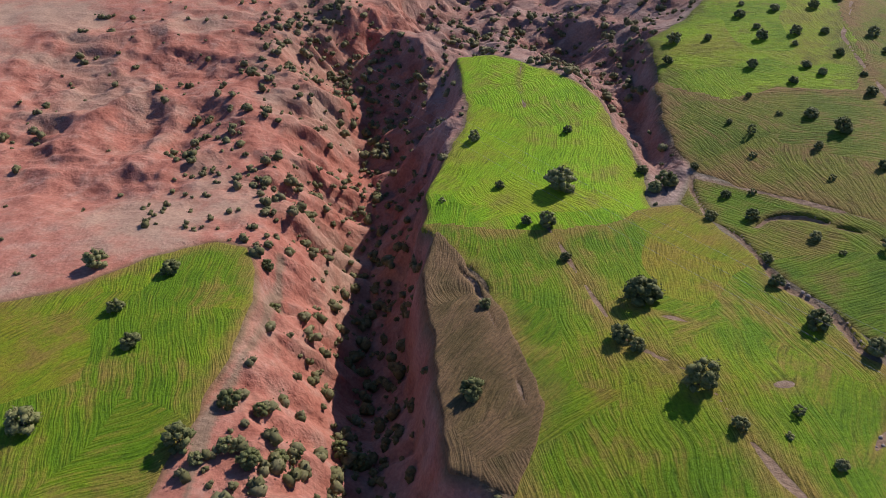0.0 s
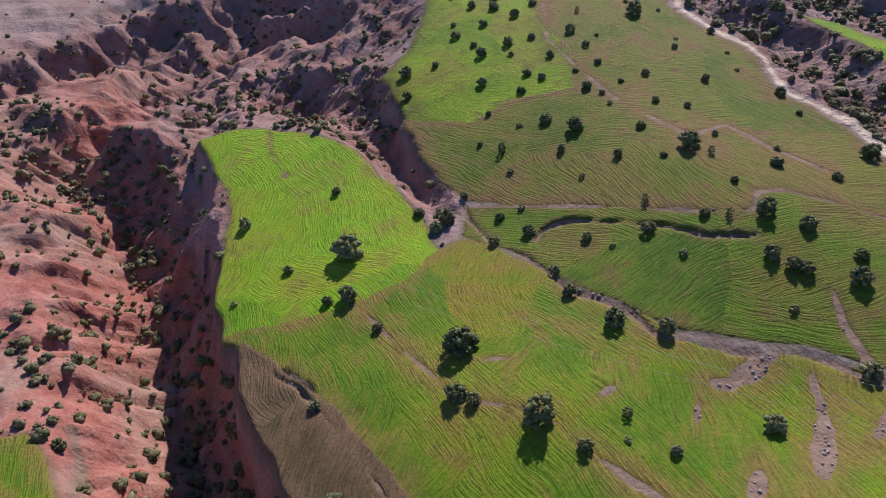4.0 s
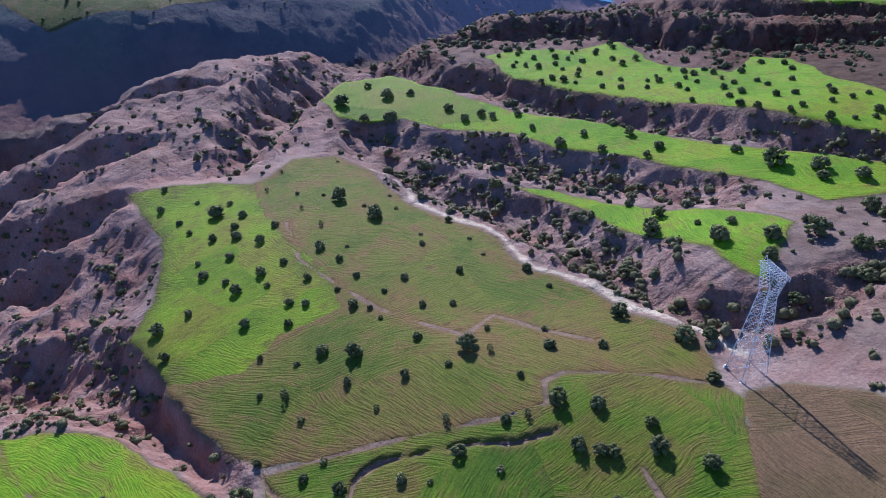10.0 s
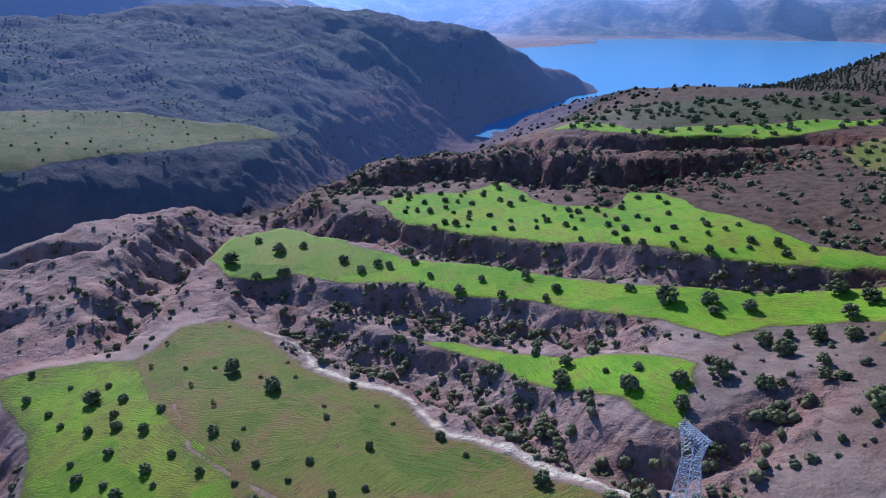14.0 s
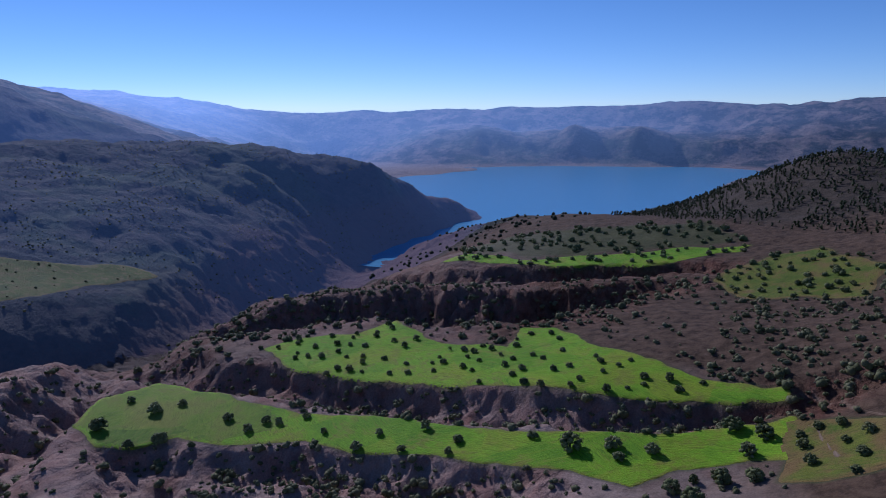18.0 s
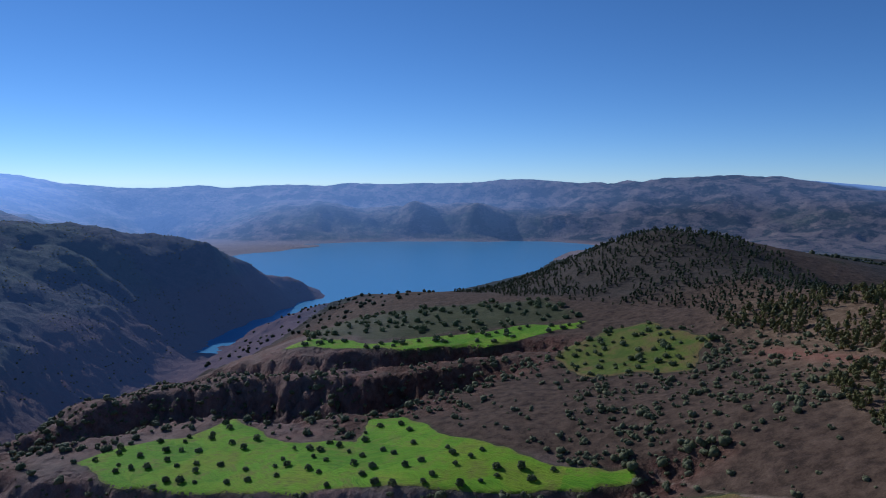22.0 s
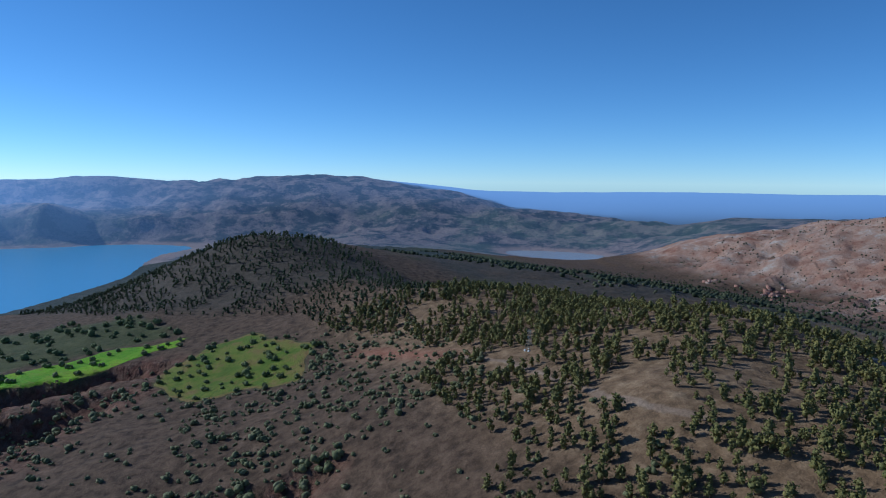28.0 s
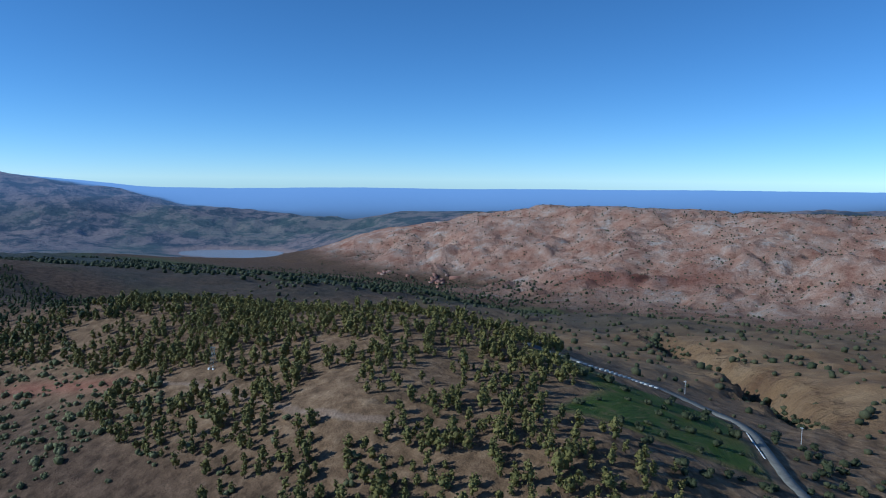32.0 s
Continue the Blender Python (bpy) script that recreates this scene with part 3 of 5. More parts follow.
def patch(name, field, lift, mat):
    """The part of the fan's sheet inside a field, cut along its edge."""
    n = len(AZ)
    v = [np.roll(field, -k, axis=1) if k else field for k in (0, 1)]
    corners = np.stack([v[0][:-1], v[1][:-1], v[1][1:], v[0][1:]], 2) > 0
    count = corners.sum(2)
    whole, edge = np.nonzero(count == 4), np.nonzero((count > 0) & (count < 4))
    co = np.stack([GX.ravel(), GY.ravel(), GZ.ravel() + lift], 1)
    flat = field.ravel()
    i, j = whole
    jn = (j + 1) % n
    quads = np.stack([i * n + j, i * n + jn, (i + 1) * n + jn, (i + 1) * n + j], 1)[:, ::-1]
    used, index = np.unique(quads, return_inverse=True)
    verts = [tuple(p) for p in co[used]]
    faces = [tuple(q) for q in index.reshape(-1, 4).tolist()]
    known = dict(zip(used.tolist(), range(len(used))))
    for a, b in zip(*edge):
        b2 = (b + 1) % n
        ring = [(a + 1) * n + b, (a + 1) * n + b2, a * n + b2, a * n + b]
        out = []
        for p, q in zip(ring, ring[1:] + ring[:1]):
            if flat[p] > 0:
                if p not in known:
                    known[p] = len(verts)
                    verts.append(tuple(co[p]))
                out.append(known[p])
            if (flat[p] > 0) != (flat[q] > 0):
                key = (min(p, q), max(p, q))
                if key not in known:
                    t = flat[p] / (flat[p] - flat[q])
                    w = co[p] + (co[q] - co[p]) * t
                    w[2] -= lift * 0.8
                    known[key] = len(verts)
                    verts.append(tuple(w))
                out.append(known[key])
        if len(out) > 2:
            faces.append(tuple(out))
    me = bpy.data.meshes.new(name)
    me.from_pydata(verts, [], faces)
    me.polygons.foreach_set("use_smooth", np.ones(len(me.polygons), dtype=bool))
    inner = np.zeros(len(verts), np.float32)
    for key, k in known.items():
        if not isinstance(key, tuple):
            inner[k] = flat[key]
    me.attributes.new("depth", "FLOAT", "POINT").data.foreach_set("value", inner)
    me.materials.append(mat)
    me.update()
    return new(name, me)


def earth():
    m, n, l, b = material("earth", 0.95)
    fine = grain(n, l, 1.1, 6, 0.6)
    mid = grain(n, l, 7.0, 5, 0.6)
    broad = grain(n, l, 34.0, 5)
    pink = ramp(n, l, mid, [(0.3, (0.43, 0.165, 0.115)), (0.5, (0.54, 0.235, 0.17)), (0.7, (0.56, 0.32, 0.24))])
    pale = ramp(n, l, grain(n, l, 50.0, 6, 0.62), [(0.47, (0, 0, 0)), (0.58, (0.9, 0.9, 0.9))])
    pink = mix(n, l, pale, pink, (0.50, 0.345, 0.25))
    grey = ramp(n, l, broad, [(0.34, (0.27, 0.185, 0.15)), (0.5, (0.47, 0.35, 0.295)), (0.66, (0.38, 0.235, 0.19))])
    red = ramp(n, l, mid, [(0.3, (0.27, 0.07, 0.043)), (0.52, (0.45, 0.16, 0.11)), (0.72, (0.47, 0.25, 0.19))])
    brown = ramp(n, l, mid, [(0.32, (0.058, 0.034, 0.020)), (0.52, (0.13, 0.078, 0.047)), (0.7, (0.185, 0.115, 0.072))])
    c = mix(n, l, share(n, "red"), grey, pink)
    c = mix(n, l, share(n, "brown"), c, brown)
    c = mix(n, l, share(n, "litter"), c, ramp(n, l, mid, [(0.32, (0.145, 0.087, 0.046)), (0.52, (0.26, 0.158, 0.086)), (0.7, (0.37, 0.242, 0.14))]))
    worn = calc(n, l, "MULTIPLY", share(n, "eroded"), ramp(n, l, grain(n, l, 16.0, 4), [(0.36, (0.25, 0.25, 0.25)), (0.62, (1, 1, 1))]))
    c = mix(n, l, calc(n, l, "MULTIPLY", worn, 0.62), c, red)
    chalk = ramp(n, l, grain(n, l, 60.0, 7, 0.7), [(0.32, (0.46, 0.20, 0.13)), (0.45, (0.68, 0.38, 0.26)), (0.57, (0.78, 0.52, 0.39)), (0.67, (0.88, 0.74, 0.63)), (0.76, (0.74, 0.54, 0.43))])
    c = mix(n, l, share(n, "chalk"), c, chalk)
    c = mix(n, l, share(n, "tan"), c, ramp(n, l, grain(n, l, 45.0, 6, 0.6), [(0.32, (0.17, 0.095, 0.05)), (0.5, (0.27, 0.165, 0.085)), (0.68, (0.34, 0.225, 0.125))]))
    c = mix(n, l, share(n, "spur"), c, ramp(n, l, mid, [(0.3, (0.32, 0.10, 0.06)), (0.7, (0.42, 0.17, 0.11))]))
    green = ramp(n, l, broad, [(0.3, (0.05, 0.085, 0.022)), (0.7, (0.10, 0.13, 0.035))])
    c = mix(n, l, share(n, "green"), c, green)
    c = mix(n, l, share(n, "path"), c, ramp(n, l, mid, [(0.3, (0.27, 0.17, 0.11)), (0.7, (0.38, 0.27, 0.19))]))
    c = mix(n, l, share(n, "track"), c, ramp(n, l, mid, [(0.3, (0.66, 0.53, 0.37)), (0.7, (0.84, 0.72, 0.54))]))
    # dark wooded ground, its base colour tinted slightly blue in place of haze
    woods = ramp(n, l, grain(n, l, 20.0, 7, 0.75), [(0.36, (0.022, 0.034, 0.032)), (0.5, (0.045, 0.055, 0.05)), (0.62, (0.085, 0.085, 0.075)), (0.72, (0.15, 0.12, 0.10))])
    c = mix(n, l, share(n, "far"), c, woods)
    c = mix(n, l, 1.0, c, ramp(n, l, fine, [(0.25, (0.56, 0.56, 0.56)), (0.75, (0.98, 0.98, 0.98))]), "MULTIPLY")
    l.new(c, b.inputs["Base Color"])
    relief(n, l, b, calc(n, l, "ADD", calc(n, l, "ADD", calc(n, l, "ADD", calc(n, l, "MULTIPLY", fine, 0.22), calc(n, l, "MULTIPLY", calc(n, l, "MULTIPLY", share(n, "gullied"), grain(n, l, 8.0, 6, 0.65, (1, 1, 0.35))), 5.0)), calc(n, l, "MULTIPLY", calc(n, l, "MULTIPLY", share(n, "chalk"), grain(n, l, 48.0, 9, 0.75)), 34.0)), calc(n, l, "MULTIPLY", mid, calc(n, l, "SUBTRACT", 1.6, calc(n, l, "MULTIPLY", share(n, "red"), 1.1)))), 1.0)
    return m


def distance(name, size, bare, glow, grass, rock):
    """Land a kilometre and more away: woods, pasture and rock; faint blue haze painted as emission."""
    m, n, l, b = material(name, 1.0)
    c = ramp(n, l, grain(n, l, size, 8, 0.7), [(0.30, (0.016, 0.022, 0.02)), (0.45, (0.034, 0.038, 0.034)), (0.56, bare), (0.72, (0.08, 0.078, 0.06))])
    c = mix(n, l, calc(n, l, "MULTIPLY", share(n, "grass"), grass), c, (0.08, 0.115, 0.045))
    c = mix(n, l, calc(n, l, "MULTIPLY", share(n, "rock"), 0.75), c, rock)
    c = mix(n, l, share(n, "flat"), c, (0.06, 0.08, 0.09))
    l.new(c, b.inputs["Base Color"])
    # the land surface itself emits the haze colour; no air is modelled
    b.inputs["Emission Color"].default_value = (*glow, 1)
    l.new(share(n, "haze_glow"), b.inputs["Emission Strength"])
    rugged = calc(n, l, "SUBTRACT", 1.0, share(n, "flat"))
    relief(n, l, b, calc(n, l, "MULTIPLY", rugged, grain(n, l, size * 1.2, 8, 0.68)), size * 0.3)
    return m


def crop(name, low, high, dry, turn, furrow=0.55, edge=(0.20, 0.15, 0.05), fade=7.0):
    """A sown field in parcels, each ploughed its own way: rows, streaks along them, lush and thin patches, worn margins."""
    m, n, l, b = material(name, 0.85)
    shift = n.new("ShaderNodeVectorMath")
    shift.operation = "MULTIPLY_ADD"
    wob = node(n, "ShaderNodeTexNoise", Scale=1 / 60.0, Detail=2.0)
    l.new(place(n), wob.inputs["Vector"])
    l.new(wob.outputs["Color"], shift.inputs[0])
    shift.inputs[1].default_value = (46, 46, 0)
    l.new(place(n), shift.inputs[2])
    flat = n.new("ShaderNodeVectorMath")
    flat.operation = "MULTIPLY"
    flat.inputs[1].default_value = (1, 1, 0)
    l.new(shift.outputs[0], flat.inputs[0])
    parcel = n.new("ShaderNodeTexVoronoi")
    parcel.inputs["Scale"].default_value = 1 / 40.0
    l.new(flat.outputs[0], parcel.inputs["Vector"])
    sep = n.new("ShaderNodeSeparateColor")
    l.new(parcel.outputs["Color"], sep.inputs[0])
    spin = n.new("ShaderNodeVectorRotate")
    spin.rotation_type = "Z_AXIS"
    l.new(place(n), spin.inputs["Vector"])
    l.new(calc(n, l, "ADD", radians(turn), calc(n, l, "MULTIPLY", calc(n, l, "SUBTRACT", sep.outputs[0], 0.5), 1.7)), spin.inputs["Angle"])
    bow = node(n, "ShaderNodeTexNoise", Scale=1 / 34.0, Detail=2.0)
    l.new(place(n), bow.inputs["Vector"])
    curve = n.new("ShaderNodeVectorMath")
    curve.operation = "MULTIPLY_ADD"
    curve.inputs[1].default_value = (11, 11, 0)
    l.new(bow.outputs["Color"], curve.inputs[0])
    l.new(spin.outputs[0], curve.inputs[2])
    rows = n.new("ShaderNodeMapping")
    rows.inputs["Scale"].default_value = (1 / furrow, 1 / (furrow * 12), 0.02)
    l.new(curve.outputs[0], rows.inputs[0])
    comb = node(n, "ShaderNodeTexNoise", Scale=1.0, Detail=2.0, Roughness=0.55)
    l.new(rows.outputs[0], comb.inputs["Vector"])
    line = ramp(n, l, comb.outputs["Fac"], [(0.36, (0, 0, 0)), (0.62, (1, 1, 1))])
    strip = n.new("ShaderNodeMapping")
    strip.inputs["Scale"].default_value = (1 / 2.2, 1 / 26.0, 0.02)
    l.new(curve.outputs[0], strip.inputs[0])
    streak = node(n, "ShaderNodeTexNoise", Scale=1.0, Detail=4.0, Roughness=0.62)
    l.new(strip.outputs[0], streak.inputs["Vector"])
    broad = grain(n, l, 30.0, 6, 0.62)
    c = ramp(n, l, calc(n, l, "ADD", calc(n, l, "MULTIPLY", broad, 0.8), calc(n, l, "MULTIPLY", sep.outputs[1], 0.2)), [(0.38, low), (0.5, high), (0.64, dry)])
    c = mix(n, l, ramp(n, l, streak.outputs["Fac"], [(0.48, (0, 0, 0)), (0.74, (0.55, 0.55, 0.55))]), c, dry)
    soil = ramp(n, l, calc(n, l, "ADD", calc(n, l, "MULTIPLY", grain(n, l, 15.0, 7, 0.68), 0.72), calc(n, l, "MULTIPLY", streak.outputs["Fac"], 0.28)), [(0.51, (0, 0, 0)), (0.63, (0.8, 0.8, 0.8))])
    c = mix(n, l, soil, c, edge)
    rim = calc(n, l, "ADD", calc(n, l, "MULTIPLY", share(n, "depth"), 1.0 / fade), calc(n, l, "MULTIPLY", grain(n, l, 11.0, 5, 0.65), 2.2))
    c = mix(n, l, ramp(n, l, calc(n, l, "MULTIPLY", rim, 0.4), [(0.42, (0.85, 0.85, 0.85)), (0.72, (0, 0, 0))]), c, edge)
    strong = ramp(n, l, grain(n, l, 8.0, 5, 0.68), [(0.38, (0.12, 0.12, 0.12)), (0.64, (1, 1, 1))])
    furrows = ramp(n, l, line, [(0.05, (0.60, 0.60, 0.54)), (0.45, (0.98, 0.98, 0.98)), (0.95, (1.17, 1.14, 1.08))])
    c = mix(n, l, strong, c, mix(n, l, 1.0, c, furrows, "MULTIPLY"))
    fine = grain(n, l, 0.8, 6, 0.72)
    c = mix(n, l, 1.0, c, ramp(n, l, fine, [(0.28, (0.48, 0.50, 0.46)), (0.5, (0.8, 0.8, 0.8)), (0.74, (1.1, 1.06, 1.0))]), "MULTIPLY")
    l.new(c, b.inputs["Base Color"])
    relief(n, l, b, calc(n, l, "ADD", calc(n, l, "MULTIPLY", line, 0.5), fine), 0.3)
    return m


EARTH = earth()
BRIGHT = crop("bright_crop", (0.165, 0.36, 0.004), (0.24, 0.46, 0.006), (0.31, 0.42, 0.015), 8, edge=(0.27, 0.25, 0.04), fade=3.0)
FRESH = crop("fresh_crop", (0.15, 0.28, 0.005), (0.24, 0.395, 0.006), (0.27, 0.28, 0.025), 150, edge=(0.15, 0.155, 0.022), fade=14.0)
LEAFY = crop("leafy_crop", (0.115, 0.235, 0.005), (0.195, 0.305, 0.008), (0.30, 0.25, 0.025), 20, edge=(0.29, 0.205, 0.05), fade=9.0)
DEEP = crop("deep_crop", (0.075, 0.165, 0.006), (0.13, 0.225, 0.008), (0.22, 0.20, 0.03), 112, edge=(0.19, 0.15, 0.04), fade=4.0)
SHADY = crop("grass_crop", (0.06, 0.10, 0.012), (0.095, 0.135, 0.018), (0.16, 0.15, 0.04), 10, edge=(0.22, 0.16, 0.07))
OLIVE = crop("thin_crop", (0.115, 0.175, 0.012), (0.175, 0.205, 0.020), (0.225, 0.19, 0.04), 140, 0.7, edge=(0.255, 0.152, 0.058), fade=9.0)
THIN_GREEN = crop("thin_green_crop", (0.14, 0.25, 0.012), (0.21, 0.33, 0.015), (0.27, 0.30, 0.04), 60, edge=(0.22, 0.25, 0.03), fade=3.0)
BROWN = crop("ploughed_soil", (0.12, 0.09, 0.035), (0.17, 0.12, 0.05), (0.21, 0.135, 0.07), 10, edge=(0.23, 0.145, 0.075))

_d = along(TRACK, GX, GY)[0]
_r = np.hypot(GX, GY)
_green = np.full(GX.shape, -99.0)
for _m in MASKS.values():
    _green = np.maximum(_green, _m)
_gap, _cut = path_gap(GX, GY)
_stone = 1 - step(0.7, 1.25, stony(GX, GY))
RED = np.clip(step(0, -36, GX) * step(470, 380, GY) + 0.3 * np.exp(-((GX - 200) / 170) ** 2 - ((GY - 460) / 110) ** 2) + 0.6 * step(-1000, -1350, GY), 0, 1)
BROWN_SLOPE = 0.6 * step(395, 450, GX) * step(640, 560, GY) + 0.45 * step(150, 80, GY - 0.16 * (GX - 300)) * step(205, 235, GX) * step(440, 400, GX) + step(70, -10, GY - 0.16 * (GX - 300)) * step(190, 330, GX) + step(430, 520, GX) * step(230, 90, GY - 0.12 * GX) + step(-60, -140, GY) * step(900, 700, _r) + step(950, 1050, GX) * step(820, 700, GY)
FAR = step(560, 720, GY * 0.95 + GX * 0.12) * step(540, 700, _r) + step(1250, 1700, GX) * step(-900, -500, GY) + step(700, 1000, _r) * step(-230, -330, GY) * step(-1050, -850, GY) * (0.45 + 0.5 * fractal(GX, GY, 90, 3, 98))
CHALK = step(-1000, -1450, GY + 60 * fractal(GX, GY, 140, 3, 92)) * step(-75, -40, GZ)
TAN = np.clip(step(-330, -400, GY - 0.25 * (GX - 300)) * step(-1180, -1020, GY) * step(760, 620, GX), 0, 1)
WOOD = [(331, -41), (356, -63), (440, -60), (478, -69), (486, -105), (522, -107), (604, -95), (692, -60), (800, -30), (900, 60), (1000, 160), (1250, 300), (1700, 430), (1850, 470), (1900, 380), (1500, 130), (1250, -110), (900, -215), (720, -285), (560, -335), (394, -315), (340, -314), (290, -262), (255, -200), (243, -183), (207, -181), (180, -183), (150, -120), (250, -30)]
ORCHARD = [(815, 380), (880, 430), (1010, 400), (980, 250), (940, 120), (830, 70), (822, 145), (803, 211), (790, 301)]
MEADOW = 0.6 * step(-12, 12, inside(ORCHARD, GX, GY) + 16 * fractal(GX, GY, 30, 3, 96) - 6)
MEADOW = np.maximum(MEADOW, 0.75 * step(650, 800, GX) * step(-1120, -980, GY) * step(-190, -300, GY) * step(-0.1, 0.25, fractal(GX, GY, 110, 3, 97)))
MARKS = {"eroded": ERODED * (1 - 0.5 * step(130, 210, GX)) * step(-150, -60, GY) * (1 - 0.55 * np.exp(-((GX - 180) / 170) ** 2 - ((GY - 520) / 110) ** 2)), "gullied": ERODED * (1 - 0.6 * step(90, 40, GX)), "red": RED, "green": np.maximum(step(-2.5, 0, _green) * 0.6 * (1 - _stone), MEADOW), "track": 1 - step(1.0, 2.2, _d * (1 + 0.3 * fractal(GX, GY, 25, 2, 89)) + fractal(GX, GY, 6, 2, 90)),
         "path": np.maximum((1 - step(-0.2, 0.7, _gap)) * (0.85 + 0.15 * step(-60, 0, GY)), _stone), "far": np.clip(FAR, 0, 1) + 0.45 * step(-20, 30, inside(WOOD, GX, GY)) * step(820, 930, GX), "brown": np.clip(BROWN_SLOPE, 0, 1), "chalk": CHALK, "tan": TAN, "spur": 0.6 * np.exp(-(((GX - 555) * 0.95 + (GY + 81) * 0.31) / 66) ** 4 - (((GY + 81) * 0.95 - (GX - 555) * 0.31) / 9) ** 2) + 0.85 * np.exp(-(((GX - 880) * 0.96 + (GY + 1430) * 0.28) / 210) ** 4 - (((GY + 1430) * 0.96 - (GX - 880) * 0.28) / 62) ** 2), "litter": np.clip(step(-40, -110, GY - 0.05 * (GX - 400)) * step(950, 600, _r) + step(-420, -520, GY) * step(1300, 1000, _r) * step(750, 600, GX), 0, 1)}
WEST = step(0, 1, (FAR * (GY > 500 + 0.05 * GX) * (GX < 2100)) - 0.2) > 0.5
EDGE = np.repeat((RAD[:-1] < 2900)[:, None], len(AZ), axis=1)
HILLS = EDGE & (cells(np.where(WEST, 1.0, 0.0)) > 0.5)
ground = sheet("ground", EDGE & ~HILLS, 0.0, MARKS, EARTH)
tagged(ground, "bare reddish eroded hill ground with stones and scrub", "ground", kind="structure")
# haze on these hills is their own blue emission, stronger with distance
hills = sheet("backdrop", HILLS, 0.0, {"rock": step(-5, -50, GZ - 40 * fractal(GX, GY, 160, 3, 77)), "grass": 0.5 * step(0.1, 0.4, fractal(GX, GY, 130, 3, 78)), "haze_glow": 0.03 + 0.058 * step(720, 1250, _r) + 0.13 * step(1600, 2600, _r)}, distance("hazy_hill", 34.0, (0.066, 0.055, 0.048), (0.26, 0.45, 1.0), 0.7, (0.15, 0.07, 0.05)))
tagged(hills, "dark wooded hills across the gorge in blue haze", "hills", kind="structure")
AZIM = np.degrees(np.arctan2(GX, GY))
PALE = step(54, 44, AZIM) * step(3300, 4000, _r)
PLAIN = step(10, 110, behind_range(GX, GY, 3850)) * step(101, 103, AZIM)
# emission strength standing in for haze, set by distance and bearing
HAZE_GLOW = 0.10 + 0.11 * step(4050, 4500, _r) + 0.5 * PALE + PLAIN * (0.06 + 0.52 * step(3800, 4850, _r)) + 0.20 * step(70, 50, AZIM) + 0.48 * step(3300, 4700, _r) * step(98, 68, AZIM)
tagged(sheet("backdrop", ~EDGE, 0.0, {"rock": step(-96, -106, GZ), "grass": 0.35 * step(0.1, 0.3, fractal(GX, GY, 500, 3, 79)) * step(120, -20, GZ), "haze_glow": HAZE_GLOW, "flat": PLAIN}, distance("hazy_mountain", 130.0, (0.21, 0.15, 0.125), (0.29, 0.47, 0.90), 0.8, (0.30, 0.20, 0.15))),
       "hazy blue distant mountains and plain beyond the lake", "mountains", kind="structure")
LOOKS = {"first_upper": (BRIGHT, "bright green young cereal field on the spur"), "first_lower": (LEAFY, "green and ochre striped cereal field by the stream"),
         "red_side": (LEAFY, "green field beside the bare red slope"), "second_green": (FRESH, "bright green field dotted with dark trees"),
         "second_olive": (OLIVE, "thin olive and brown field beside the pale track"), "canal_side": (DEEP, "deep green field below the irrigation ditch"),
         "third": (BRIGHT, "small bright green field above the ravine"), "fourth": (BRIGHT, "long bright green field along a spur"),
         "fourth_tip": (THIN_GREEN, "duller thin green tip of the long field"),
         "fourth_end": (OLIVE, "olive and brown upper end of the long field"),
         "fifth": (BRIGHT, "bright green terrace field with many small trees"), "sixth": (BRIGHT, "narrow far green field before the orchard"),
         "seventh": (OLIVE, "green meadow with dark bushes under the woods"), "wood_side": (SHADY, "dark green field strip beside the woods road"), "pasture": (BROWN, "ploughed reddish-brown strip near the pylon"), "terrace": (SHADY, "dark green terrace field above the gorge cliff"), "ploughed": (BROWN, "narrow ploughed brown strip above the ravine")}
for _name, _m in MASKS.items():
    _f = patch("crop_field", _m, 0.12 + 0.012 * list(MASKS).index(_name), LOOKS[_name][0])
    tagged(_f, LOOKS[_name][1], "field", "crop fields", kind="stuff")

# ---- the lake ----
def water(name, colour):
    m, n, l, b = material(name, 0.22)
    b.inputs["Base Color"].default_value = (*colour, 1)
    b.inputs["Specular IOR Level"].default_value = 0.3
    relief(n, l, b, grain(n, l, 5.0, 5, 0.6), 0.5)
    return m


for poly, mat, words in ((((1200, 700), (1800, 550), (2300, 250), (4200, -200), (4300, 700), (4000, 2400), (3600, 2800), (2200, 1300), (1200, 850)), water("water", (0.155, 0.40, 0.64)), "calm blue reservoir lake between hills"),
                         (((2400, -1250), (2400, -1900), (3200, -1900), (3400, -1250)), water("silty_water", (0.36, 0.37, 0.40)), "pale silty arm of the reservoir in the valley")):
    bm = bmesh.new()
    bm.faces.new([bm.verts.new((x, y, LAKE)) for x, y in poly])
    bm.normal_update()
    for f in bm.faces:
        if f.normal.z < 0:
            f.normal_flip()
    me = bpy.data.meshes.new("lake")
    bm.to_mesh(me)
    bm.free()
    me.materials.append(mat)
    tagged(new("water", me), words, "lake", kind="structure")

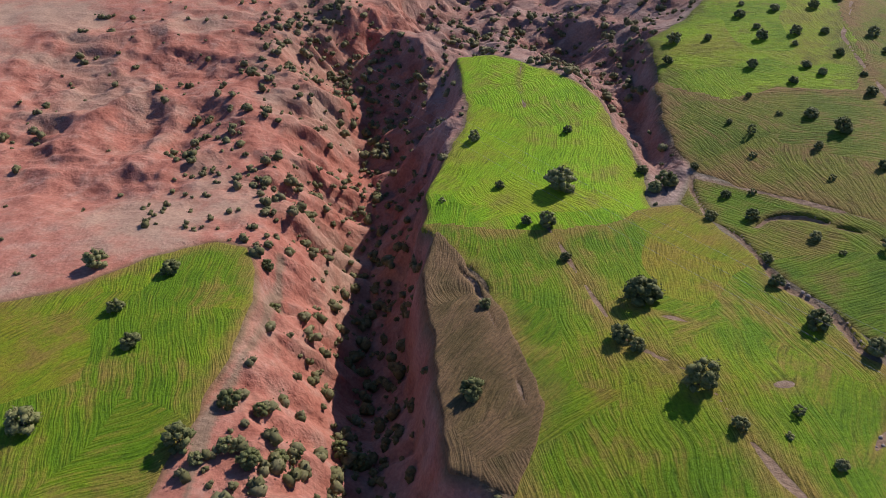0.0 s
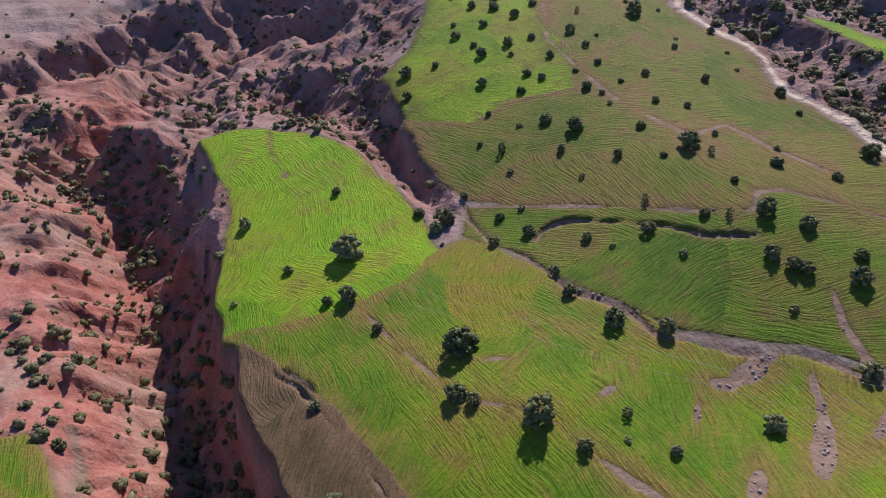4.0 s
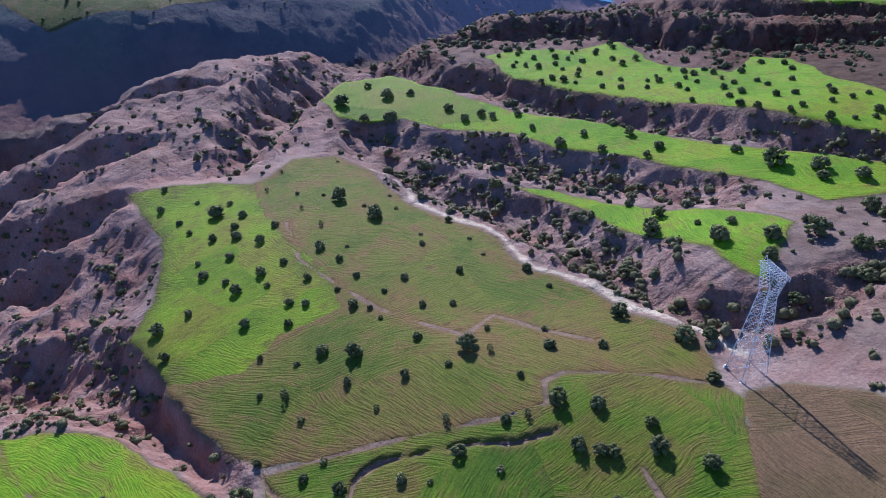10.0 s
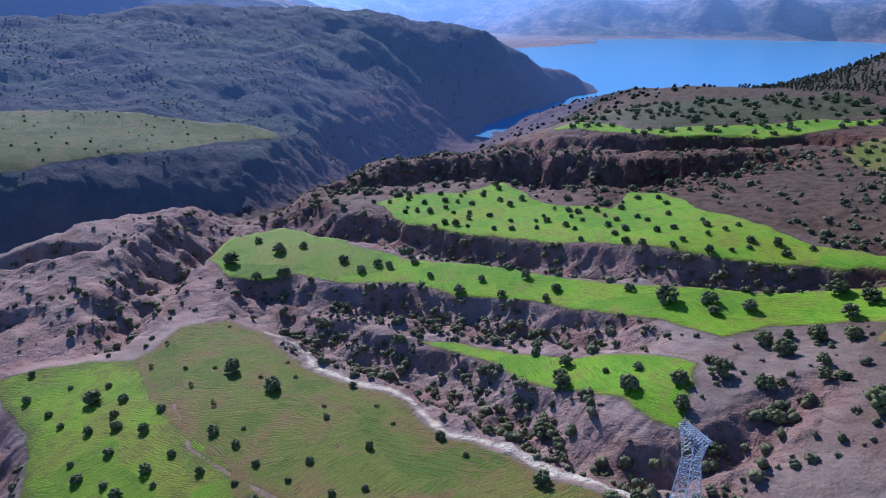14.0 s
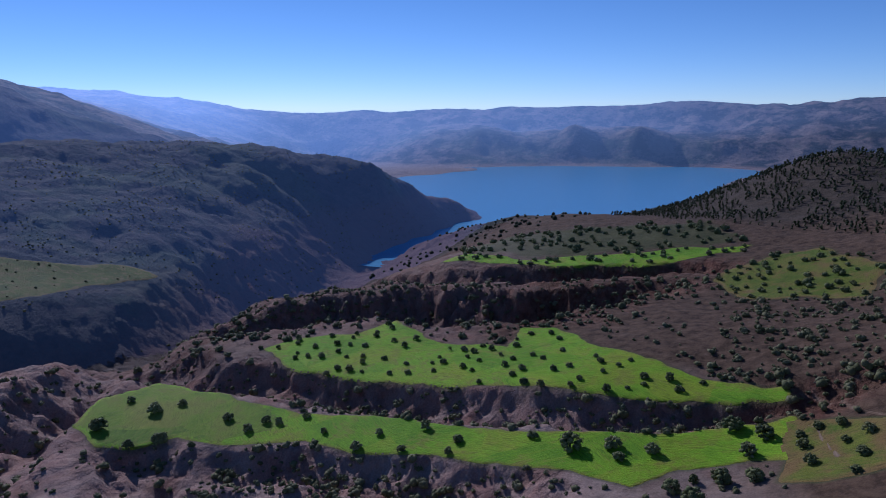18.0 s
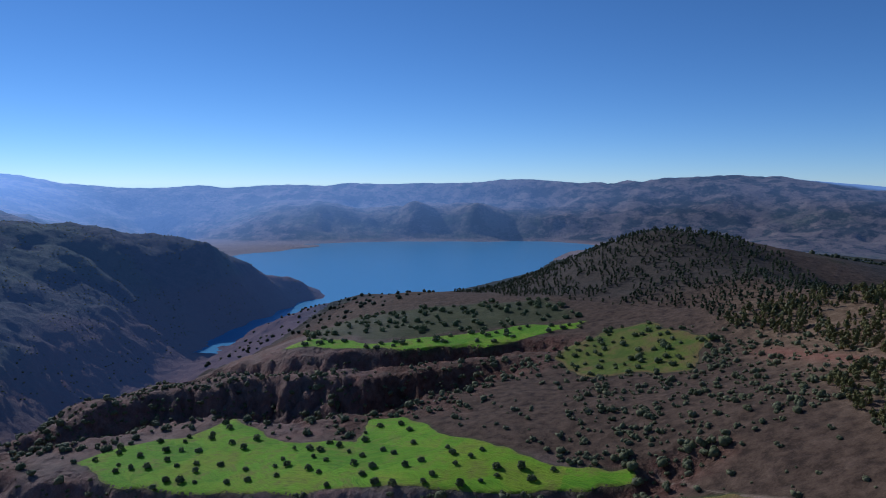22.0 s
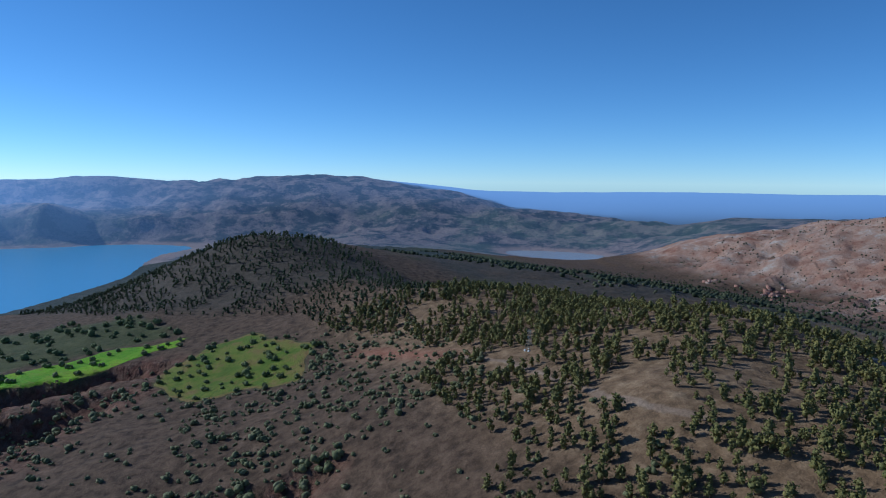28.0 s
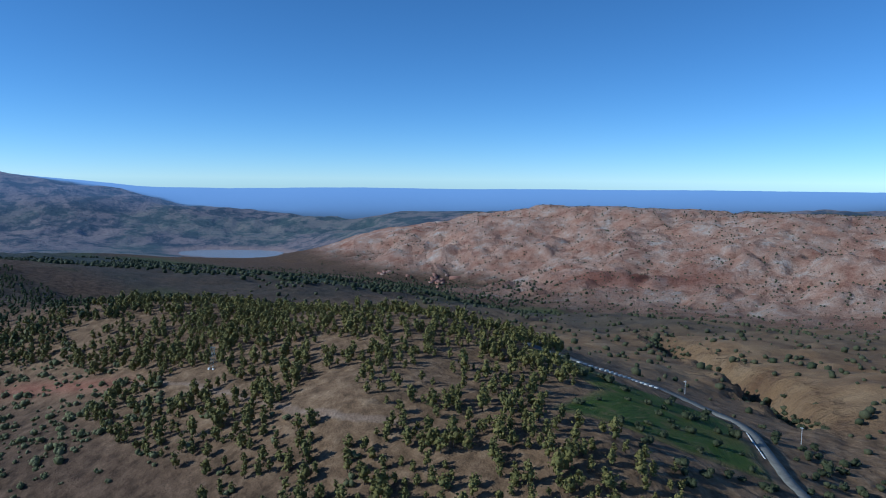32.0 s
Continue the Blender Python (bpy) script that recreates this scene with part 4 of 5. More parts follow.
# ---- trees: x, y, breadth of the crown ----
FIRST_FIELD_TREES = [(37.2, 175.6, 11.1), (50.4, 119.8, 10.4), (56.3, 87.5, 9.3), (42.7, 104, 6.6), (11.6, 120.2, 3.9), (18.3, 178.6, 3.9), (10.7, 213.8, 5.4), (31.6, 155.6, 6.2), (25, 157.6, 3.6), (44.7, 213, 4.3), (34.7, 138.8, 3.7), (-0.6, 173.8, 2.3), (103.8, 64.3, 6.4), (78.1, 67.4, 3.1), (75, 80.4, 3.2), (70.9, 73.9, 1.7), (46.2, 100.6, 4.4), (61.2, 76.4, 4.1)]
STREAM_TREES = [(73.7, 179.3, 8), (68.2, 176, 5.9), (66.2, 187.1, 4.5), (83.9, 187.1, 3.3), (88.8, 168.7, 3.9), (91.6, 155.8, 4.7), (80.5, 157.4, 4.5), (96.3, 168.2, 2.4), (103.5, 141.5, 4), (119.6, 133.5, 5.5), (88.6, 134, 3.8), (86, 123.2, 4.7), (89.7, 107.6, 6.7), (100.2, 99.2, 6.1), (121, 119.5, 2.5), (107.3, 133.5, 1.8), (136, 129.2, 3.8), (141.1, 125.5, 2.6), (150.7, 121.1, 7.3), (157.8, 111, 5.7), (140.3, 106.6, 5.8), (143.5, 101.2, 5.4), (145.2, 98.9, 5.1), (154.3, 89.9, 6.6), (162.1, 95.7, 4.5), (157.3, 75.9, 6.2), (193.8, 91.6, 5), (134, 66.1, 6), (137.6, 50, 9.8), (133.1, 89.7, 2.4)]
SECOND_FIELD_TREES = [(105.7, 202.5, 4), (121.5, 187.1, 3.4), (133.8, 170.6, 4.2), (150.6, 182.2, 4), (133, 195.7, 7.2), (128.3, 208.5, 6), (155, 161.8, 8.1), (158.5, 154.9, 3), (144.7, 161.6, 3.3), (174.3, 141, 5.1), (187.1, 128.2, 4.3), (168.1, 196.8, 3.8), (153, 220.2, 5.4), (155.5, 212.9, 2.9), (121.4, 250.3, 4.6), (113, 227.3, 2.9), (143.7, 239.4, 4.1), (139.8, 245.8, 4.7), (156.8, 235.4, 3.1), (179.8, 218, 4.1), (168.8, 236.9, 3.7), (198.6, 204, 4.2), (173.7, 254.5, 4.4), (175.7, 271.1, 5.8), (207.1, 235.5, 3.4), (236, 245.4, 4.2), (220.3, 185, 5.3), (210.6, 135.2, 8)]
SECOND_UPPER_TREES = [(210.6, 109.1, 9), (213.6, 102.4, 6.8), (98.9, 281.8, 7.1), (131.8, 299.6, 5.9), (132.1, 274.8, 5.5), (134.2, 285.6, 4), (146.7, 276.8, 6.2), (157.6, 274.6, 4.5), (163.9, 301.8, 5.5), (178.3, 309.2, 5), (159.4, 316.7, 6.3), (147.3, 302.4, 5.4), (152.3, 326.8, 5.1), (169.1, 350.8, 9.6), (174.9, 335.9, 6), (214, 275.4, 9.3), (217.3, 306.1, 9.9), (156, 253.8, 4.3), (246.6, 152.6, 9.6), (273.6, 157.3, 8.5)]
THIRD_FIELD_TREES = [(287.7, 258.3, 9), (287.6, 161.7, 7.2), (268.8, 155.1, 8.4), (269.3, 126.2, 9.6), (279.6, 109.9, 8.7), (286.7, 127.9, 5.3), (282, 140.5, 3.7), (263.5, 103.1, 7.3), (292.3, 96.8, 11.8), (328.8, 87.6, 9.8), (320.4, 75.9, 11.2), (345.1, 67.2, 10.2), (344.5, 53.8, 10.1), (287.3, 79.4, 9.2), (290.2, 73, 4.6), (310.7, 61.5, 6.5), (297.4, 59.4, 6.8), (297.6, 53, 6.2), (276, 39.7, 12.1), (341.9, 78.8, 5.4), (270.1, 70.5, 8.9), (248.3, 87.7, 7.1)]
FOURTH_FIELD_TREES = [(316.6, 423.9, 12), (355.6, 440, 7.3), (347.9, 409.6, 10.4), (364.1, 401.7, 7), (357, 357.9, 9), (350, 336.2, 7.9), (362.1, 331.5, 7.2), (364, 322.5, 6.3), (374.8, 310.4, 6.3), (360.5, 287.7, 5.3), (348, 256.6, 7.8), (364.9, 252.1, 5.8), (374.2, 226.1, 7.2), (362.6, 201.2, 7.5), (369, 161.9, 6.7), (359.9, 139.3, 13), (364.4, 119.3, 10.2), (355, 113.4, 7.5), (364.7, 99.2, 8.2), (320.3, 377.5, 11.3), (308.2, 390, 7.3), (322.7, 354.3, 5.5), (350.1, 230.1, 6.2), (351.3, 202.1, 5.4), (392.4, 64.6, 12), (384.1, 51.7, 11.8), (368, 58.2, 9.5)]

RED_SLOPE_TREES = [(-77.2, 135.6, 6.5), (-86.7, 118.4, 5.2), (-77.7, 105.3, 5.9), (-91.9, 79.3, 8.6), (-56.3, 76.1, 8.5), (-40.0, 72.0, 6.1), (-47.7, 88.2, 6.5), (-41.7, 87.6, 4.3), (-51.2, 71.5, 4.1), (-45.6, 75.2, 5.5), (-34.8, 75.6, 5.4), (7.3, 89.6, 6.9), (-100.1, 138.2, 7.6), (-48.1, 128.7, 4.7), (-52.2, 143.4, 4.7), (-31.9, 79.3, 4.1), (-25.7, 90.3, 5.4), (-21.0, 88.2, 6.0)]

ROAD = [(330, -268), (307, -272), (290, -278), (276, -300), (251, -314), (223, -312), (208, -302), (185, -266), (173, -250), (150, -225), (120, -205)]


def leaves(name, tones, rough=0.75):
    m, n, l, b = material(name, rough)
    info = n.new("ShaderNodeObjectInfo").outputs["Random"]
    isle = n.new("ShaderNodeNewGeometry").outputs["Random Per Island"]
    pick = calc(n, l, "ADD", calc(n, l, "MULTIPLY", info, 0.55), calc(n, l, "MULTIPLY", isle, 0.45))
    c = ramp(n, l, pick, [(0.15, tones[0]), (0.5, tones[1]), (0.85, tones[2])])
    c = mix(n, l, 1.0, c, ramp(n, l, grain(n, l, 0.7, 3), [(0.3, (0.7, 0.7, 0.7)), (0.7, (1.3, 1.3, 1.25))]), "MULTIPLY")
    l.new(c, b.inputs["Base Color"])
    return m


def bark():
    m, n, l, b = material("bark", 0.95)
    c = ramp(n, l, grain(n, l, 0.25, 4, 0.6, (1, 1, 0.3)), [(0.3, (0.05, 0.035, 0.025)), (0.7, (0.16, 0.12, 0.09))])
    l.new(c, b.inputs["Base Color"])
    return m


BARK = bark()
OAK_LEAF = leaves("evergreen_oak_leaf", ((0.095, 0.11, 0.04), (0.155, 0.168, 0.062), (0.24, 0.235, 0.105)))
SCRUB_LEAF = leaves("scrub_leaf", ((0.08, 0.082, 0.032), (0.128, 0.126, 0.052), (0.19, 0.178, 0.09)))
PINE_LEAF = leaves("pine_needle", ((0.06, 0.064, 0.02), (0.115, 0.11, 0.034), (0.195, 0.162, 0.05)))
DARK_LEAF = leaves("dark_thicket_leaf", ((0.03, 0.036, 0.016), (0.05, 0.056, 0.026), (0.085, 0.082, 0.042)))
FAR_LEAF = leaves("far_wood_leaf", ((0.045, 0.055, 0.022), (0.078, 0.085, 0.034), (0.12, 0.115, 0.05)))

_b = bmesh.new()
bmesh.ops.create_icosphere(_b, subdivisions=1, radius=1.0)
SMALL_V = np.array([v.co[:] for v in _b.verts])
SMALL_F = np.array([[v.index for v in f.verts] for f in _b.faces])
_b.free()


def lump(rng, centre, size, verts=None, rough=0.3):
    v = SMALL_V if verts is None else verts
    return centre + v * size * (1 + rough * (rng.random((len(v), 1)) * 2 - 1))


def cards(rng, points, normals, size):
    """Small leaf sprays, two triangles each, turned at random round their outward way."""
    n = len(points)
    a = rng.normal(size=(n, 3)) + normals * 0.3
    a /= np.linalg.norm(a, axis=1, keepdims=True)
    b = np.cross(a, rng.normal(size=(n, 3)))
    b /= np.linalg.norm(b, axis=1, keepdims=True)
    s = size * (0.6 + 0.8 * rng.random((n, 1)))
    v = np.stack([points - a * s * 0.6, points + b * s * 0.5 - normals * s * 0.15, points + a * s * 0.8, points - b * s * 0.5 - normals * s * 0.15], 1).reshape(-1, 3)
    k = np.arange(n)[:, None] * 4
    return v, np.concatenate([k + [0, 1, 2], k + [0, 2, 3]], 0)


def join(pieces):
    vs, fs, run = [], [], 0
    for v, f in pieces:
        vs.append(v)
        fs.append(f + run)
        run += len(v)
    return np.concatenate(vs), np.concatenate(fs)


def tri_mesh(name, v, f, mats, index=None, smooth=True):
    me = bpy.data.meshes.new(name)
    me.vertices.add(len(v))
    me.vertices.foreach_set("co", np.ascontiguousarray(v, dtype=np.float32).ravel())
    me.loops.add(f.size)
    me.loops.foreach_set("vertex_index", np.ascontiguousarray(f, dtype=np.int32).ravel())
    me.polygons.add(len(f))
    me.polygons.foreach_set("loop_start", np.arange(0, f.size, 3, dtype=np.int32))
    me.polygons.foreach_set("loop_total", np.full(len(f), 3, dtype=np.int32))
    for m in mats:
        me.materials.append(m)
    if index is not None:
        me.polygons.foreach_set("material_index", index.astype(np.int32))
    me.update()
    return me


def tube(path, radii, sides=6):
    """A tapering limb along a path."""
    v, f = [], []
    for i, (p, r) in enumerate(zip(path, radii)):
        d = np.array(path[min(i + 1, len(path) - 1)]) - np.array(path[max(i - 1, 0)])
        d = d / np.linalg.norm(d)
        u = np.cross(d, (0.3, 1, 0.1))
        u /= np.linalg.norm(u)
        w = np.cross(d, u)
        for k in range(sides):
            t = 2 * math.pi * k / sides
            v.append(np.array(p) + r * (u * math.cos(t) + w * math.sin(t)))
    for i in range(len(path) - 1):
        for k in range(sides):
            a, b = i * sides + k, i * sides + (k + 1) % sides
            f += [(a, b, b + sides), (a, b + sides, a + sides)]
    return np.array(v), np.array(f)


def oak(seed, tall=0.85, lobes=24, sprays=30):
    """An evergreen tree with a crown one metre across: trunk and limbs, then the crown's clumps and sprays."""
    rng = np.random.default_rng(seed)
    wood, crown = [], []
    lean = rng.normal(size=2) * 0.05
    fork = np.array([lean[0], lean[1], 0.2 * tall])
    wood.append(tube([(0, 0, -0.12), (lean[0] * 0.5, lean[1] * 0.5, 0.12 * tall), tuple(fork)], [0.06, 0.045, 0.038], 7))
    dent = rng.random(3) * 6.283
    for i in range(lobes):
        a = 2 * math.pi * (i * 0.618 + 0.12 * rng.random())
        h = (i + 0.5) / lobes
        up = 0.16 + 0.7 * h
        girth = math.sqrt(max(0.04, 1 - ((h - 0.36) / 0.68) ** 2)) * (1 + 0.16 * math.sin(a + dent[0]) + 0.1 * math.sin(2 * a + dent[1]))
        out = 0.37 * girth * (0.55 + 0.5 * rng.random() ** 0.6)
        c = np.array([math.cos(a) * out + lean[0], math.sin(a) * out + lean[1], up * tall])
        size = (0.095 + 0.07 * rng.random()) * (1.15 - 0.25 * h)
        if i % 4 == 0:
            mid = (fork + c) / 2 + rng.normal(size=3) * 0.02
            wood.append(tube([tuple(fork), tuple(mid), tuple(c)], [0.03, 0.02, 0.008], 5))
        crown.append((lump(rng, c, np.array([size, size, size * 0.85]), None, 0.4), SMALL_F))
        d = rng.normal(size=(sprays, 3))
        d[:, 2] = np.abs(d[:, 2]) * 0.9 - 0.2
        d /= np.linalg.norm(d, axis=1, keepdims=True)
        crown.append(cards(rng, c + d * size * (0.85 + 0.6 * rng.random((sprays, 1)) ** 2), d, 0.042))
    wv, wf = join(wood)
    cv, cf = join(crown)
    return tri_mesh("trunk", wv, wf, [BARK]), tri_mesh("crown", cv, cf, [OAK_LEAF])


OAKS = [oak(11, 0.72, 26), oak(12, 0.82, 22), oak(13, 0.66, 28), oak(14, 0.9, 24), oak(15, 0.7, 24), oak(16, 0.78, 20)]
THIN = [oak(21, 1.15, 15), oak(22, 1.05, 15)]
BUSHES = [oak(31, 0.55, 13), oak(32, 0.6, 12), oak(33, 0.5, 14)]


def ground_at(x, y):
    return float(land(np.array([x], float), np.array([y], float))[0][0])


TAKEN = []


def plant(x, y, size, z, rng, group, lone=False):
    kind = BUSHES if size < 2.6 else (OAKS + THIN[:1] if size < 4.2 else OAKS)
    trunk, crown = kind[rng.integers(len(kind))]
    name = "bush" if kind is BUSHES else "tree"
    ob = new(name)
    ob.empty_display_size = 0.5
    s = float(size) * (0.92 if kind is not BUSHES else 1.2)
    ob.location = (x, y, z)
    ob.rotation_euler = (0, 0, rng.random() * 6.28)
    ob.scale = (s, s, s * (0.78 + 0.24 * rng.random()))
    for part_name, data in (("trunk", trunk), ("crown", crown)):
        p = new(part_name, data)
        p.parent = ob
    if name == "bush":
        tagged(ob, "low rounded dark green evergreen bush " + group[1], "bush", group[0])
    elif size > 8:
        tagged(ob, "large broad dark evergreen tree " + group[1], "tree", group[0])
    else:
        tagged(ob, "dark green round-crowned evergreen tree " + group[1], "tree", group[0])
    TAKEN.append((x, y, size))
    return ob


_rng = np.random.default_rng(7)
for _list, _group in ((FIRST_FIELD_TREES, ("trees of the first field", "in the green cereal field")), (RED_SLOPE_TREES, ("trees of the red slope", "beside the bare red slope")), (STREAM_TREES, ("trees by the stream", "beside the stream and ditch")),
                      (SECOND_FIELD_TREES, ("trees of the second field", "in the thin olive field")), (SECOND_UPPER_TREES, ("trees of the second field", "in the sloping orchard field")),
                      (THIRD_FIELD_TREES, ("trees of the third field", "beside the small bright field")), (FOURTH_FIELD_TREES, ("trees of the fourth field", "along the long bright field"))):
    _xy = np.array(_list)
    _z = land(_xy[:, 0], _xy[:, 1])[0]
    for (_x, _y, _s), _h in zip(_list, _z):
        plant(_x, _y, _s, float(_h), _rng, _group)


def scatter(rng, box, count, gap, keep):
    """Spots in a box, not nearer than gap to each other, where keep() allows."""
    x = rng.uniform(box[0], box[1], count * 6)
    y = rng.uniform(box[2], box[3], count * 6)
    ok = keep(x, y)
    x, y = x[ok], y[ok]
    grid, out = {}, []
    for a, b in zip(x, y):
        g = (int(a // gap), int(b // gap))
        if any(math.hypot(a - p[0], b - p[1]) < gap for i in (-1, 0, 1) for j in (-1, 0, 1) for p in grid.get((g[0] + i, g[1] + j), ())):
            continue
        grid.setdefault(g, []).append((a, b))
        out.append((a, b))
        if len(out) >= count:
            break
    return np.array(out)


def in_field(name, margin):
    return lambda x, y: inside(ORCHARD if name == "orchard" else FIELDS[name], x, y) > margin


for _name, _box, _n, _gap, _size, _group in (
        ("second_green", (84, 210, 210, 425), 16, 14, (3.2, 5.2), ("trees of the second field", "in the bright orchard field")),
        ("second_olive", (90, 260, 130, 380), 26, 15, (1.8, 3.2), ("bushes of the second field", "in the thin olive field")),
        ("fourth_end", (330, 400, -16, 44), 11, 9, (4, 7.5), ("trees of the fourth field", "on the long brown field end")),
        ("fifth", (415, 565, 40, 420), 78, 9, (3.6, 6.4), ("trees of the fifth field", "on the bright green terrace"))):
    _p = scatter(_rng, _box, _n, _gap, lambda x, y: in_field(_name, 3)(x, y) & (np.min(np.hypot(x[:, None] - np.array(TAKEN)[:, 0], y[:, None] - np.array(TAKEN)[:, 1]), axis=1) > 9))
    _z = land(_p[:, 0], _p[:, 1])[0]
    for (_x, _y), _h in zip(_p, _z):
        plant(_x, _y, _rng.uniform(*_size), float(_h), _rng, _group)


# ---- growth that nobody could count ----
def bush_proto(seed, sprays=21, lobes=3):
    rng = np.random.default_rng(seed)
    pieces = []
    long = 1 + 0.5 * rng.random()
    for k in range(lobes):
        size = (0.2 + 0.12 * rng.random()) * (1.25 if k == 0 else 0.9)
        c = np.array([rng.normal() * 0.17 * long, rng.normal() * 0.15, 0.16 + 0.12 * rng.random()])
        pieces.append((lump(rng, c, np.array([size, size, size * 0.85]), None, 0.38), SMALL_F))
        n = sprays // lobes
        d = rng.normal(size=(n, 3))
        d[:, 2] = np.abs(d[:, 2])
        d /= np.linalg.norm(d, axis=1, keepdims=True)
        pieces.append(cards(rng, c + d * size * (0.9 + 0.4 * rng.random((n, 1))), d, 0.1))
    return join(pieces)


def pine_proto(seed, sprays=100, lobes=5, fat=1.0):
    """A young pine one metre tall: bare stem, a loose egg of clumps and needle sprays."""
    rng = np.random.default_rng(seed)
    lean = rng.normal(size=2) * 0.03
    t, f = tube([(0, 0, -0.1), (lean[0] * 0.5, lean[1] * 0.5, 0.4), (lean[0], lean[1], 0.9)], [0.032, 0.024, 0.006], 4)
    pieces = []
    for k in range(lobes):
        h = 0.22 + 0.68 * (k + 0.9 * rng.random()) / lobes
        a = k * 2.4 + rng.random()
        out = 0.13 * math.sin(math.pi * min(1, (h + 0.06) / 1.04)) * (0.4 + rng.random())
        size = fat * (0.068 + 0.085 * math.sin(math.pi * min(1, (h + 0.1) / 1.12)))
        c = np.array([lean[0] * h + math.cos(a) * out, lean[1] * h + math.sin(a) * out, h])
        pieces.append((lump(rng, c, np.array([size, size, size * 1.1]) * 0.85, None, 0.45), SMALL_F))
        n = sprays // lobes
        d = rng.normal(size=(n, 3)) + np.array([0, 0, 0.3])
        d /= np.linalg.norm(d, axis=1, keepdims=True)
        pieces.append(cards(rng, c + d * size * (0.75 + 0.85 * rng.random((n, 1))), d, 0.085 * fat))
    cv, cf = join(pieces)
    v, ff = join([(t, f), (cv, cf)])
    return v, ff, len(f)


def spread(name, protos, xy, z, sizes, rng, mats, woody=None, stretch=(0.85, 1.25)):
    pieces, index = [], []
    turn = rng.random(len(xy)) * 6.283
    pick = rng.integers(0, len(protos), len(xy))
    tall = rng.uniform(*stretch, len(xy))
    for k in range(len(protos)):
        who = np.nonzero(pick == k)[0]
        if not len(who):
            continue
        v, f = protos[k][0], protos[k][1]
        c, s = np.cos(turn[who])[:, None], np.sin(turn[who])[:, None]
        sz = sizes[who][:, None]
        vx = (v[None, :, 0] * c - v[None, :, 1] * s) * sz + xy[who, 0][:, None]
        vy = (v[None, :, 0] * s + v[None, :, 1] * c) * sz + xy[who, 1][:, None]
        vz = v[None, :, 2] * sz * tall[who][:, None] + z[who][:, None]
        pieces.append((np.stack([vx, vy, vz], 2).reshape(-1, 3), (f[None] + (np.arange(len(who)) * len(v))[:, None, None]).reshape(-1, 3)))
        ids = np.zeros((len(who), len(f)), np.int32)
        if woody:
            ids[:, :protos[k][2]] = 1
        index.append(ids.ravel())
    v, f = join(pieces)
    return new(name, tri_mesh(name, v, f, mats, np.concatenate(index)))


GLADES = [(450, -112, 22), (408, -117, 14), (345, -116, 16), (306, -120, 16), (352, -140, 20), (330, -128, 14), (300, -150, 10), (250, -215, 24), (640, -130, 18), (800, -200, 40), (1100, -200, 60)]


def no_field(x, y, margin=-2.0):
    m = np.full(np.shape(x), -99.0)
    for poly in FIELDS.values():
        m = np.maximum(m, inside(poly, x, y))
    return m < margin


def wood_here(x, y):
    ok = (inside(WOOD, x, y) + 12 * fractal(x, y, 40, 2, 33) > 0) & no_field(x, y)
    for cx, cy, r in GLADES:
        ok &= np.hypot(x - cx, y - cy) > r * (1 + 0.35 * fractal(x, y, 14, 2, 34))
    return ok & (np.random.default_rng(3).random(len(x)) < np.where(x > 800, 0.62, 0.62) + 0.8 * fractal(x, y, 30, 2, 35))


_near = scatter(_rng, (150, 720, -340, 0), 2100, 4.2, wood_here)
_z = land(_near[:, 0], _near[:, 1])[0]
_o = spread("pine_wood", [pine_proto(s, 100, 5, f) for s, f in ((41, 1.3), (42, 1.15), (43, 1.45), (44, 1.25), (45, 1.0))], _near, _z, 3.8 + 6.0 * _rng.random(len(_near)) ** 1.3, _rng, [PINE_LEAF, BARK], True, (0.8, 1.15))
tagged(_o, "sunlit open wood of young yellow-green pines on the hill", "wood", kind="stuff")
_far = scatter(_rng, (640, 1900, -330, 480), 4800, 4.6, wood_here)
_z = land(_far[:, 0], _far[:, 1])[0]
_keep = _z > LAKE + 1
_o = spread("far_wood", [pine_proto(s, 15, 3, 1.4) for s in (51, 52, 53, 54)], _far[_keep], _z[_keep], 4.0 + 5.5 * _rng.random(_keep.sum()) ** 1.3, _rng, [FAR_LEAF, BARK], True, (0.75, 1.1))
tagged(_o, "dense dark green wood covering the hill above the lake", "wood", kind="stuff")


def scrub_here(x, y):
    z, er, tame = land(x, y)
    clump = fractal(x, y, 18, 3, 36)
    p = 0.07 + 1.35 * er ** 1.5
    p = np.where((x < 110) & (y > 60), 0.15 + 0.16 * er, p)
    p = np.where((y > 330) & (x > 40) & (x < 480), 0.05 + 0.12 * er, p)
    p = np.where((y < 130 - 0.1 * x) & (x > 430), 0.75, p)
    p = np.where((x > 200) & (x < 420) & (y < 110), 0.12 + 0.6 * er, p)
    p = p * (1 + 1.9 * clump)
    p = np.maximum(p, 0.85 * np.exp(-(along(RAVINES["red_ravine"], x, y)[0] / 15) ** 2) * (y > 60))
    ok = (tame < 0.985) & (np.random.default_rng(4).random(len(x)) < p) & (np.abs(along(TRACK, x, y)[0]) > 3.5) & (path_gap(x, y)[0] > 0.6)
    return ok & no_field(x, y, -1.5)


